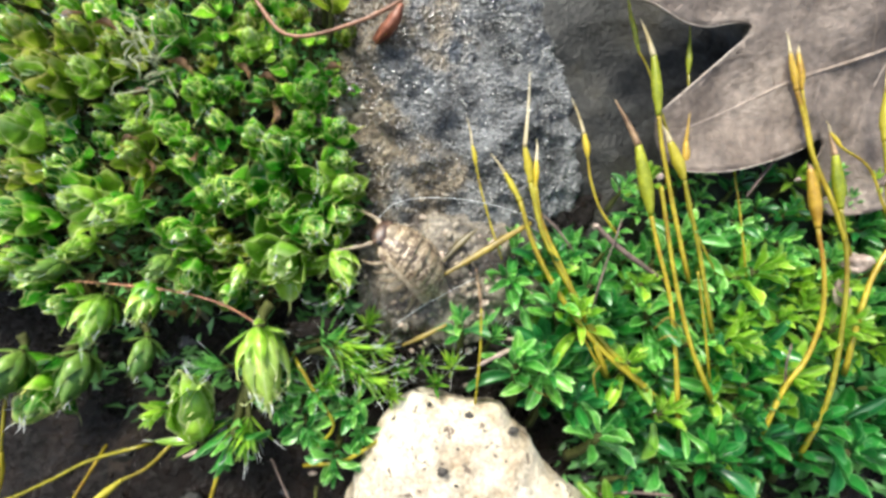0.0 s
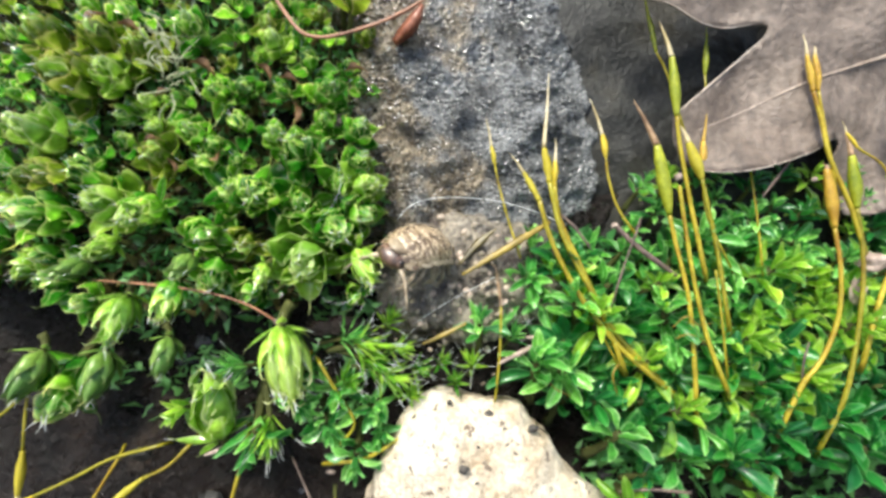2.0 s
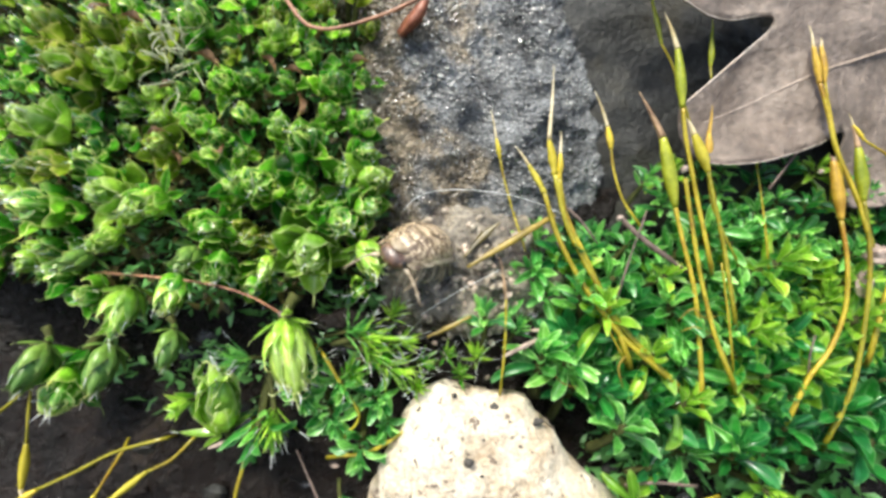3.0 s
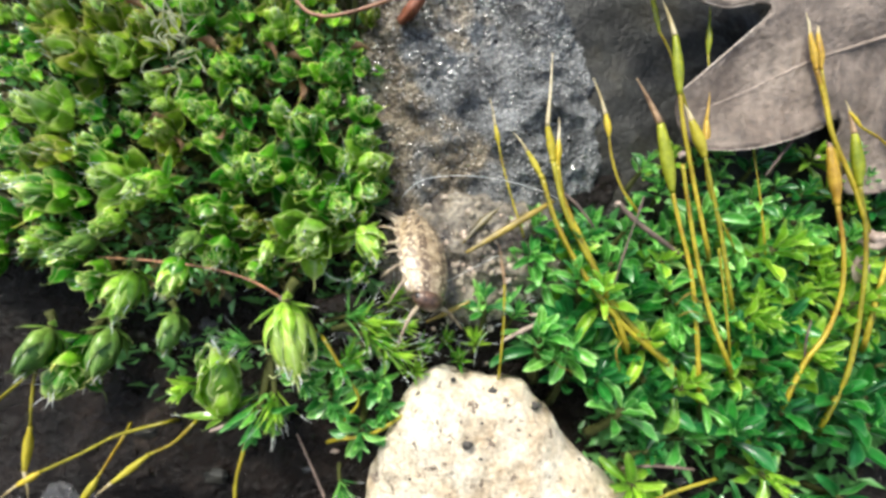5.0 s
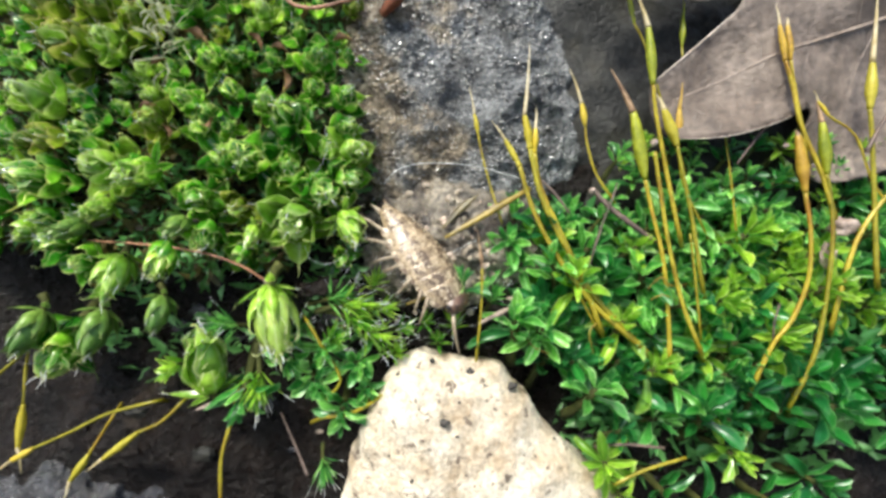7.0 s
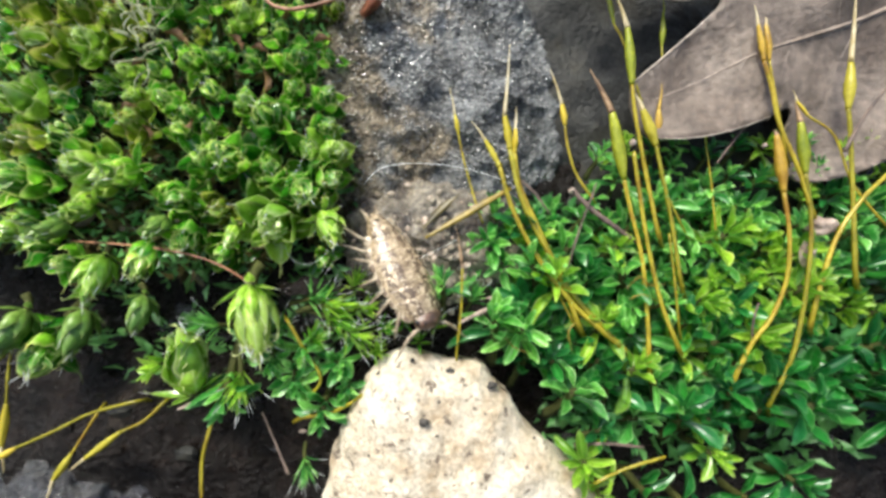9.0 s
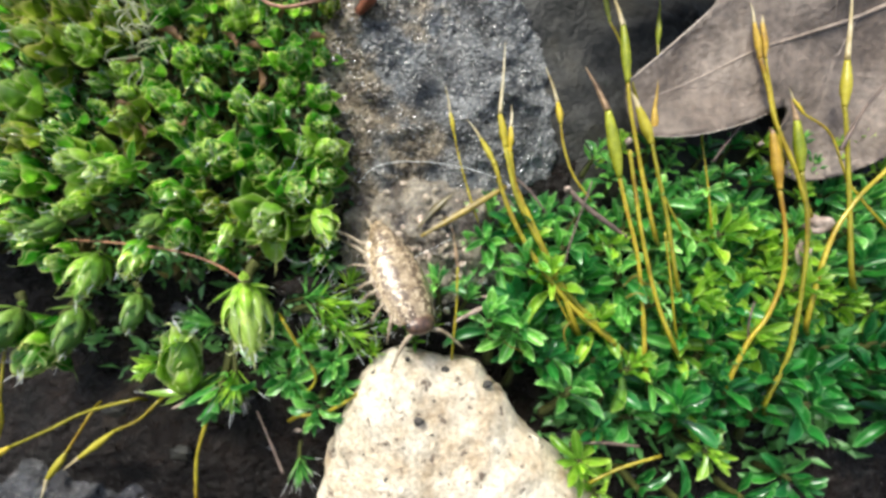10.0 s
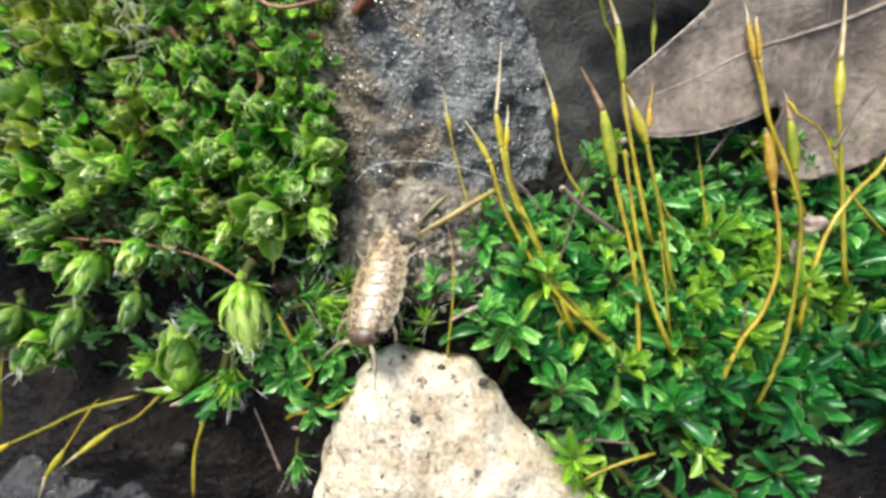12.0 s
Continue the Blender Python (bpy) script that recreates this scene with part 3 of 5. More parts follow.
def moss_leaf(name, mat, width, peak, cup, bend, tip=0.0, rows=7, wave=0.0, blunt=0.75):
    """A moss leaf 1 mm long from its foot, along z and bending out to x. width: half width; peak: where it is widest; blunt: the smaller, the rounder its end."""
    bm = bmesh.new()
    uv = bm.loops.layers.uv.new("UVMap")
    grid = []
    x = z = 0.0
    for i in range(rows + 1):
        s = i / rows
        a = bend * s
        if i:
            x += math.sin(a) / rows
            z += math.cos(a) / rows
        w = width * (0.35 + 0.65 * math.sin(0.5 * math.pi * s / peak)) if s < peak else width * max(0.0, math.cos(0.5 * math.pi * (s - peak) / (1 - peak))) ** blunt
        w = max(w, 0.32 * width if blunt <= 0.5 and s > peak else 0.012)
        row = []
        for k in (-1, -0.55, 0, 0.55, 1):
            lift = cup * w * (k * k - 0.25 * (k == 0)) + wave * w * math.sin(9 * s + 2 * k) * abs(k)
            row.append(bm.verts.new((x - lift * math.cos(a), k * w * (1 - 0.25 * cup * abs(k)), z + lift * math.sin(a))))
        grid.append(row)
    for j, (p, q) in enumerate(zip(grid, grid[1:])):
        for k in range(4):
            face = bm.faces.new((p[k], p[k + 1], q[k + 1], q[k]))
            for loop, u, v in zip(face.loops, (k, k + 1, k + 1, k), (j, j, j + 1, j + 1)):
                loop[uv].uv = (u / 4, v / rows)
    if tip:
        a = bend * 1.1
        e = Vector((x, 0, z))
        tube(bm, [e, e + Vector((math.sin(a), 0.05, math.cos(a))) * tip * 0.5, e + Vector((math.sin(a * 1.4), -0.08, math.cos(a * 1.4))) * tip], (0.018, 0.012, 0.004), 3)
    me = mesh_of(bm, mat, name)
    TIPS[me.name] = (x, z, bend)
    return me


def hair_mesh(length, thick=1.0):
    return mesh_of(tube(bmesh.new(), smooth_path([(0, 0, 0), (0.01, 0.012, length * 0.5), (0.04, -0.01, length)], 2), (0.012 * thick, 0.009 * thick, 0.003), 3), HAIR, "hair_point")


def stem_mesh(length, radius=0.13):
    return mesh_of(tube(bmesh.new(), smooth_path([(0.15, 0.1, -length), (0.05, 0, -length * 0.5), (0, 0, 0.2)], 3), (radius * 1.2, radius, radius * 0.7), 5, 0.3), STEM, "stem")


rnd = random.Random(11)


def shoot_template(label, whorls, group, stem, hair=None, jitter=8):
    """One moss shoot: a stem and its spiral of leaves, in whorls of (leaves, count, tilts, heights, sizes) from the heart outwards."""
    sh = thing("moss_shoot", Matrix.Identity(4), label, "moss", group)
    part("stem", stem, None, sh)
    i = 0
    for leaves, count, tilts, heights, sizes in whorls:
        for k in range(count):
            f = k / max(1, count - 1)
            i += 1
            leaf = part("leaf", rnd.choice(leaves), None, sh)
            tilt = tilts[0] + (tilts[1] - tilts[0]) * f + rnd.uniform(-jitter, jitter)
            s = (sizes[0] + (sizes[1] - sizes[0]) * f) * rnd.uniform(0.88, 1.12)
            up = heights[0] + (heights[1] - heights[0]) * f
            leaf.matrix_basis = Matrix.Translation((0, 0, up * MM)) @ Matrix.Rotation(radians(137.5 * i + rnd.uniform(-14, 14)), 4, "Z") @ \
                Matrix.Translation((0.07 * MM, 0, 0)) @ Matrix.Rotation(radians(tilt), 4, "Y") @ Matrix.Diagonal((s, s * rnd.uniform(0.85, 1.15), s, 1))
            if hair and i % (2 if group == MIDDLE else 3) == 0:
                h = new("hair_point", hair)
                h.parent = leaf
                x, z, a = TIPS[leaf.data.name]
                h.matrix_basis = Matrix.Translation((x * MM, 0, z * MM)) @ Matrix.Rotation(a, 4, "Y")
    return sh


def leaves_of(mat, shapes):
    return [moss_leaf("leaf", mat, *shape) for shape in shapes]


LEFT, RIGHT, MIDDLE = "moss cushion of round buds", "cushion of star moss", "tuft of hair-tipped moss"
# half width, widest point, cup, bend, tip, rows, wave, blunt
HUG = [(0.44, 0.52, 0.6, -1.5, 0.12, 7, 0.12, 0.5), (0.48, 0.56, 0.55, -1.35, 0.1, 7, 0.12, 0.45), (0.42, 0.5, 0.65, -1.6, 0.14, 7, 0.14, 0.5)]
CUP = [(0.42, 0.56, 0.7, -1.45, 0.18, 7, 0.22, 0.5), (0.46, 0.56, 0.6, -1.3, 0.16, 7, 0.2, 0.45), (0.38, 0.54, 0.8, -1.55, 0.2, 7, 0.26, 0.55)]
OUT = [(0.42, 0.56, 0.7, -1.2, 0.2, 7, 0.26, 0.5), (0.38, 0.54, 0.8, -0.8, 0.24, 7, 0.32, 0.55), (0.45, 0.56, 0.6, -1.3, 0.2, 7, 0.24, 0.45), (0.34, 0.52, 0.9, -0.1, 0.28, 7, 0.36, 0.6)]
FREE = [(0.17, 0.42, 0.5, -0.5, 0.2), (0.19, 0.44, 0.5, -0.2, 0.2)]
SPOON = [(0.18, 0.60, 0.75, 0.25, 0.05, 7, 0.25, 0.5), (0.21, 0.62, 0.65, 0.75, 0.04, 7, 0.3, 0.46), (0.155, 0.58, 0.9, -0.3, 0.05, 7, 0.25, 0.5), (0.195, 0.62, 0.7, 0.5, 0.04, 7, 0.35, 0.45),
         (0.17, 0.6, 0.85, 1.1, 0.05, 7, 0.3, 0.5), (0.20, 0.6, 0.75, -0.6, 0.04, 7, 0.25, 0.5)]
NEEDLE = [(0.075, 0.34, 0.6, 0.15), (0.095, 0.36, 0.5, 0.3), (0.065, 0.32, 0.7, -0.1)]
LONG_STEM, SHORT_STEM, BUD_STEM = stem_mesh(1.4), stem_mesh(1.2, 0.1), stem_mesh(0.3, 0.07)
ROSETTES, BUDS, STARS, TUFTS = [], [], [], []
AWN = hair_mesh(0.27, 1.15)
for mat, paler in ((MOSS_BUD, MOSS_PALE), (MOSS_PALE, MOSS_PALE), (MOSS_OLIVE, MOSS_PALE), (MOSS_BUD, MOSS_PALE), (MOSS_BUD, MOSS_BUD), (MOSS_OLIVE, MOSS_PALE)):
    ROSETTES.append(shoot_template("leafy moss rosette with broad glossy pointed leaves",
                    [(leaves_of(paler if mat is MOSS_OLIVE else mat, HUG), 6, (16, 42), (0.3, 0.14), (0.58, 0.74)), (leaves_of(mat, CUP), 9, (40, 62), (0.12, -0.04), (0.72, 0.84)),
                     (leaves_of(mat, OUT), 8, (62, 98), (-0.06, -0.4), (0.82, 0.98))], LEFT, LONG_STEM, AWN, jitter=14))
SMALL = []
for mat, paler in ((MOSS_BUD, MOSS_PALE), (MOSS_BUD, MOSS_PALE), (MOSS_OLIVE, MOSS_PALE), (MOSS_BUD, MOSS_BUD)):
    SMALL.append(shoot_template("small leafy moss rosette with broad glossy leaves",
                 [(leaves_of(paler, HUG), 4, (14, 34), (0.3, 0.1), (0.62, 0.74)), (leaves_of(mat, CUP), 5, (36, 54), (0.1, 0.0), (0.78, 0.95)),
                  (leaves_of(mat, OUT), 4, (60, 84), (0.0, -0.2), (0.9, 1.05))], LEFT, LONG_STEM, AWN))
SCALY = [(0.30, 0.42, 0.6, -1.25, 0.14, 7, 0.2, 0.85), (0.34, 0.45, 0.5, -1.4, 0.12, 7, 0.2, 0.8), (0.26, 0.40, 0.7, -1.05, 0.18, 7, 0.25, 0.9)]
NARROW = [(0.19, 0.40, 0.7, -1.35, 0.16, 8, 0.25, 0.95), (0.22, 0.42, 0.6, -1.5, 0.14, 8, 0.2, 0.9), (0.16, 0.38, 0.8, -1.2, 0.2, 8, 0.3, 1.0)]
BROAD = [(0.36, 0.48, 0.5, -1.3, 0.1, 8, 0.15, 0.75), (0.40, 0.5, 0.45, -1.45, 0.08, 8, 0.15, 0.7)]


def bud(label, mats, tiers, shapes=SCALY):
    """A closed bud: tiers of scale leaves overlapping like roof tiles, from the tip down; each with count, tilt, height and length."""
    inner, outer = leaves_of(mats[0], shapes), leaves_of(mats[1], shapes)
    whorls = [(inner if k < len(tiers) - 1 else outer, count, (tilt - 5, tilt + 6), (height + 0.03, height - 0.03), (size * 1.08, size * 0.92)) for k, (count, tilt, height, size) in enumerate(tiers)]
    return shoot_template(label, whorls + [(leaves_of(mats[1], FREE), 5, (66, 96), (0.0, -0.06), (0.36, 0.46))], LEFT, BUD_STEM, AWN, jitter=7)


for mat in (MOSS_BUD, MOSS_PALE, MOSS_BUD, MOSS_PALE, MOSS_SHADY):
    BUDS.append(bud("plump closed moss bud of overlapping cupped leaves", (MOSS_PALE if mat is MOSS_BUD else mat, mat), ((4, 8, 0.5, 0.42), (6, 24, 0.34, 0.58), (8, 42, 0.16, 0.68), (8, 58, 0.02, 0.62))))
TASSEL = bud("large pale moss bud hanging over the earth with narrow overlapping leaves", (MOSS_CREAM, MOSS_PALE), ((5, 8, 0.42, 0.5), (8, 20, 0.34, 0.66), (10, 36, 0.2, 0.74), (11, 50, 0.08, 0.74), (9, 62, 0.0, 0.55)), NARROW)
CLOSED = bud("plump closed moss bud with broad overlapping leaves", (MOSS_PALE, MOSS_PALE), ((5, 8, 0.4, 0.5), (7, 24, 0.22, 0.72), (8, 42, 0.06, 0.84), (5, 56, 0.0, 0.55)), BROAD)
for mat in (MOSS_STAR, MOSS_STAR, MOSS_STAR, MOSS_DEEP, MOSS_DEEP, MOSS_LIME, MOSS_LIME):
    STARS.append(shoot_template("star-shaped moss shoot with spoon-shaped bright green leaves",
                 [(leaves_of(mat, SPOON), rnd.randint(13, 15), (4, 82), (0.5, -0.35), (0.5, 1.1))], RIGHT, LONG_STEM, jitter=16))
for mat in (MOSS_STAR, MOSS_LIME, MOSS_BUD, MOSS_LIME):
    TUFTS.append(shoot_template("narrow-leaved moss shoot with white hair tips",
                 [(leaves_of(mat, NEEDLE), 22, (3, 42), (0.4, -0.3), (0.8, 1.1))], MIDDLE, SHORT_STEM, hair_mesh(0.45, 1.1), 8))
USED = set()


def plant(template, at, direction, size, spin=None):
    """Sets a shoot with its leafy top at the bank place, pointing along direction."""
    m = spot(at, axis_turn(direction, rnd.uniform(0, 360) if spin is None else spin))
    if template.name in USED:
        ob = copy_thing(template, m)
    else:
        USED.add(template.name)
        ob = template
        ob.matrix_basis = m
    ob.scale = (size, size, size)
    return ob


def scatter(x0, x1, z0, z1, gap, keep, taken):
    """Loosely even places in a stretch of the bank."""
    tries = int(14 * (x1 - x0) * (z1 - z0) / gap ** 2)
    out = []
    for _ in range(tries):
        x, z = rnd.uniform(x0, x1), rnd.uniform(z0, z1)
        g = gap * rnd.uniform(0.8, 1.25)
        if keep(x, z) and all((x - a) ** 2 + (z - b) ** 2 > (0.5 * (g + c)) ** 2 for a, b, c in taken):
            taken.append((x, z, g))
            out.append((x, z))
    return out


# left cushion: the plain buds and rosettes, each with place, direction and size
R, B = ROSETTES, BUDS
CLEAR = [
    (R[0], (-14.38, 28.40, 3.74), (0.1, -1, 0.1), 2.9), (R[1], (-10.91, 28.50, -0.82), (0.2, -1, -0.4), 3.5), (R[0], (-8.79, 28.60, 1.41), (0.3, -1, -0.2), 2.9),
    (B[1], (-7.41, 28.70, -0.28), (0.5, -0.8, -0.7), 3.6), (B[1], (-13.91, 28.80, -1.15), (0, -0.8, -0.8), 2.3), (R[1], (-25.24, 29.00, 3.22), (-0.2, -1, 0.1), 2.9),
    (B[0], (-21.50, 28.80, 3.00), (0.1, -1, -0.3), 4.1), (B[1], (-24.47, 28.80, 0.43), (0, -1, -0.3), 3.0), (R[3], (-18.14, 28.80, 1.03), (0.1, -1, -0.3), 2.4),
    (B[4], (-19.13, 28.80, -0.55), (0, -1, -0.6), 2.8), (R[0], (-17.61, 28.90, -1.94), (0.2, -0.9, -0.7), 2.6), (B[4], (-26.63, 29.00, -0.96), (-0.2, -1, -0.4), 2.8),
    (B[1], (-23.76, 28.90, -3.33), (0, -0.6, -1), 3.9), (B[0], (-20.19, 28.90, -2.34), (0, -0.7, -0.9), 3.5), (R[5], (-21.78, 28.90, 6.58), (0, -1, 0.2), 2.6),
    (R[3], (-19.27, 29.00, 8.32), (0, -1, 0.2), 1.9), (R[0], (-11.66, 28.90, 6.98), (0.2, -1, 0.4), 3.3), (R[2], (-27.93, 28.50, 12.36), (-0.2, -1, 0.2), 3.2),
    (R[1], (-24.90, 28.70, 12.45), (0, -1, 0.3), 2.4), (R[0], (-19.27, 29.00, 15.76), (0.1, -1, 0.3), 2.7), (R[4], (-17.28, 29.00, 11.19), (0, -1, 0), 2.0),
    (R[1], (-6.82, 28.90, 4.40), (0.9, -1, 0), 2.2), (R[4], (-7.10, 28.90, 2.42), (0.9, -1, -0.3), 2.3), (R[0], (-7.32, 29.00, 6.21), (0.8, -1, 0.3), 2.0),
    (R[0], (-7.35, 29.10, 8.43), (0.7, -1, 0.5), 2.2), (R[3], (-9.58, 29.20, 11.26), (0.6, -1, 0.3), 2.2), (R[0], (-15.59, 29.20, 11.46), (0.2, -1, 0), 1.9),
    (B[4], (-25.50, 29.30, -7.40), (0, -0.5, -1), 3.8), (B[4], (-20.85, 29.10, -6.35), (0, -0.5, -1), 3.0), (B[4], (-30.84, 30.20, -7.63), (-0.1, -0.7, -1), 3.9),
    (TASSEL, (-12.67, 28.50, -5.55), (0.28, -0.35, -1), 5.4), (CLOSED, (-17.23, 29.20, -13.4), (-0.05, -0.3, 1), 5.4), (R[0], (-30.17, 31.00, -11.02), (0.1, -0.7, -0.7), 3.6),
    (R[2], (-29.62, 29.00, 15.37), (-0.2, -1, 0.4), 2.8), (R[5], (-25.81, 29.20, 15.27), (0, -1, 0.5), 2.8), (R[5], (-22.88, 29.30, 14.52), (0, -1, 0.4), 2.6),
    (R[0], (-13.39, 29.20, 8.06), (0.1, -1, 0.2), 2.2), (R[1], (-30.20, 28.80, 8.34), (-0.3, -1, 0.2), 3.1), (R[0], (-30.21, 29.00, 2.43), (-0.3, -1, 0), 3.2),
]
taken_left = []
for template, at, direction, size in CLEAR:
    if template in R:
        at = Vector(at) - Vector(direction).normalized() * (0.4 * size)
    plant(template, at, direction, size * (1.12 if template in R and at[2] < 6 else 1.0))
    taken_left.append((at[0], at[2], size * 1.1))


def left_region(x, z):
    right = -6.2 + 0.9 * math.sin(0.5 * z) - 0.06 * max(0, z - 6) ** 1.5
    low = -3.6 + 0.13 * (x + 15) + 0.9 * math.sin(x)
    return x < right and z > low and not (x < -28.3 and z < -2.6) and not (abs(x + 13.5) < 2.2 and abs(z - 9.3) < 1.6)


def left_depth(x, z):
    return 30.5 + 0.5 * math.sin(0.6 * x) * math.cos(0.5 * z)


for low, high, gap, small in ((-8, 6, 2.1, 2.3), (6, 22, 1.72, 1.65)):
    # the shoots are smaller and closer towards the top of the cushion
    for x, z in scatter(-40 if low < 0 else -36, -5.5, low, high, gap, left_region, taken_left):
        kind = rnd.choice(SMALL if rnd.random() < (0.55 if low < 0 else 0.85) else ROSETTES[:2] + ROSETTES[3:5])
        plant(kind, (x, left_depth(x, z) + rnd.uniform(-0.2, 0.7), z), (0.03 * (x + 17) + rnd.uniform(-0.45, 0.45), -1, 0.05 * (z - 3) + rnd.uniform(-0.45, 0.45)), small * rnd.uniform(0.75, 1.25))

# right cushion: star moss
def right_region(x, z):
    left = 4.8 + 1.1 * max(0, -9.0 - z) + 0.8 * math.sin(0.9 * z)
    top = 1.0 + 0.9 * math.sin(0.35 * x) - 0.5 * max(0, 9 - x)
    if z < (-17.0 if x < 15 else -16.1) + 0.9 * math.sin(0.8 * x):
        return False
    hollow = (x - 31.5) ** 2 / 22 + (z + 16.5) ** 2 / 11 < 1 or (x - 20) ** 2 / 40 + (z + 19.5) ** 2 / 4 < 1
    return x > left and z < top and not (hollow and 0.6 * noise.noise(Vector((x, z, 2))) < 0.8)


def right_depth(x, z):
    return 30.1 + 0.16 * (z + 7) + 0.35 * math.sin(0.7 * x + 0.4) * math.cos(0.6 * z) + 0.4 * max(0, -14 - z) + 1.3 * math.exp(-((x - 19.5) / 4) ** 2 - ((z + 12.3) / 2.2) ** 2) + 1.0 * noise.noise(Vector((x / 3.2, 5, z / 3.2)))


taken_right = []
for x, z in scatter(3.5, 40, -25, 2.5, 1.85, right_region, taken_right):
    # Darker green shoots low and to the right put the cushion's shade into colour.
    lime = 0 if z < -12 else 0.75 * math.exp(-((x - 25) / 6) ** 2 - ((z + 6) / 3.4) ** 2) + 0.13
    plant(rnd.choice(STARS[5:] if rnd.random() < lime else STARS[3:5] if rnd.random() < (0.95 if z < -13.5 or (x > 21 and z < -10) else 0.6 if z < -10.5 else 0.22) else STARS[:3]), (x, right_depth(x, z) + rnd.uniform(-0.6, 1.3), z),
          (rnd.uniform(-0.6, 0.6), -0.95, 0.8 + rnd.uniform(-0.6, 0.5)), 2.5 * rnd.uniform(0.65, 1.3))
# thin moss farther back, under the leaf
for x, z in scatter(13, 38, 1, 5.5, 1.8, lambda x, z: True, taken_right):
    plant(rnd.choice(STARS), (x, 31.2 + rnd.uniform(-0.3, 0.4), z), (rnd.uniform(-0.4, 0.4), -1, 0.9), 1.5 * rnd.uniform(0.8, 1.2))

# hair-tipped tufts and stray stars round the stone
T, S = TUFTS, STARS[:3] + STARS[5:]
for kinds, at, direction, size in ((T, (-7.37, 29.20, -6.97), (1, -0.45, 0.1), 3.0), (T, (-8.43, 29.40, -6.42), (1, -0.6, 0.4), 2.4), (T, (-5.77, 29.20, -8.98), (0.9, -0.6, -0.1), 2.6), (T, (-7.00, 29.30, -8.00), (1, -0.5, -0.2), 2.4),
                                   (T, (-5.48, 29.80, -5.48), (0.5, -0.7, 0.7), 1.8), (T, (-3.44, 29.80, -8.75), (0.7, -0.8, 0.2), 1.7), (T, (-1.60, 29.90, -8.37), (0.3, -0.8, 0.5), 1.5), (T, (-8.64, 29.40, -9.64), (0.6, -0.7, 0.3), 2.2),
                                   (S, (-9.85, 29.40, -12.27), (0.3, -0.9, -0.3), 2.2), (S, (-7.60, 29.30, -14.44), (0.1, -1, -0.2), 2.5), (S, (-14.89, 29.40, -13.07), (0, -0.6, -0.8), 3.0), (T, (-13.88, 29.40, -12.47), (0.2, -0.6, -0.8), 2.8),
                                   (T, (-16.17, 29.90, -8.58), (-0.5, -0.7, 0.2), 2.2), (S, (-6.62, 29.40, -11.26), (0.4, -0.8, 0.1), 2.1),
                                   (S, (1.27, 29.80, -5.89), (-0.1, -0.6, 0.9), 2.2), (T, (0.66, 29.90, -8.58), (0, -0.8, 0.7), 1.8), (S, (-9.10, 29.60, -10.12), (0.2, -1, 0), 2.0), (S, (-5.85, 29.60, -12.96), (0.3, -0.9, 0), 1.8),
                                   (T, (3.53, 29.90, -6.53), (0.2, -0.7, 0.7), 1.8), (S, (-20.06, 30.20, -11.57), (-0.6, -0.7, -0.3), 2.0), (S, (-11.62, 29.80, -10.80), (0.2, -0.8, -0.5), 2.2), (T, (-11.34, 29.60, -8.90), (0.5, -0.7, 0.2), 2.2),
                                   (T, (-0.57, 29.90, -9.81), (0, -0.8, 0.6), 1.6),
                                   (T, (-9.29, 30.20, -19.23), (0.3, -0.8, -0.5), 2.0), (STARS[5:], (11.54, 28.60, -18.22), (-0.2, -0.9, 0.2), 2.6), (STARS[5:], (12.81, 28.80, -20.71), (0.1, -1, -0.3), 2.0), (STARS[5:], (20.36, 28.20, -17.19), (0, -1, 0), 2.2),
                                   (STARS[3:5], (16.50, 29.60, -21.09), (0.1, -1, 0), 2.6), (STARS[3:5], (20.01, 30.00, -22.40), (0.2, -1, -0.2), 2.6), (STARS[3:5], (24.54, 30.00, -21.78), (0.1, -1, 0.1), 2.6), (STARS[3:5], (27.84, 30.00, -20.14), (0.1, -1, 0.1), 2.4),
                                   (T, (-5.04, 29.60, -7.27), (0.8, -0.6, 0.2), 2.0), (T, (-3.84, 29.80, -10.59), (0.3, -0.8, 0.4), 1.7)):
    plant(rnd.choice(kinds), at, direction, size * (0.82 if kinds is T else 1.0))


def understory(name, label, region, depth, count, box, length, up, mats):
    """The uncountable small leaves deep between the shoots."""
    bm = bmesh.new()
    for _ in range(count):
        x, z = rnd.uniform(*box[:2]), rnd.uniform(*box[2:])
        if not region(x, z):
            continue
        p = Vector((x, depth(x, z) + rnd.uniform(1.3, 3.6), z))
        d = Vector((rnd.uniform(-1, 1), rnd.uniform(-1, 0.2), up + rnd.uniform(-0.9, 0.9))).normalized()
        s = d.cross(Vector((rnd.uniform(-1, 1), rnd.uniform(-1, 1), rnd.uniform(-1, 1)))).normalized()
        k = length * rnd.uniform(0.6, 1.3)
        n = d.cross(s) * 0.12 * k
        a, b, c, e, f = p, p + d * k * 0.5 + s * 0.2 * k + n, p + d * k - n, p + d * k * 0.5 - s * 0.2 * k + n, p + d * k * 0.5 - n * 0.3
        a, b, c, e, f = (bm.verts.new(q) for q in (a, b, c, e, f))
        bm.faces.new((a, b, f)), bm.faces.new((b, c, f)), bm.faces.new((c, e, f)), bm.faces.new((e, a, f))
    thing(name, BANK.copy(), label, "moss", kind="stuff", data=mesh_of(bm, mats, name))


# The undergrowth's deep green also carries the shade between the shoots.
understory("moss_undergrowth", "dense small green leaves under the star moss, their shade put into the colour", right_region, right_depth, 6500, (3, 38, -24, 3), 1.6, 0.5, MOSS_DEEP)
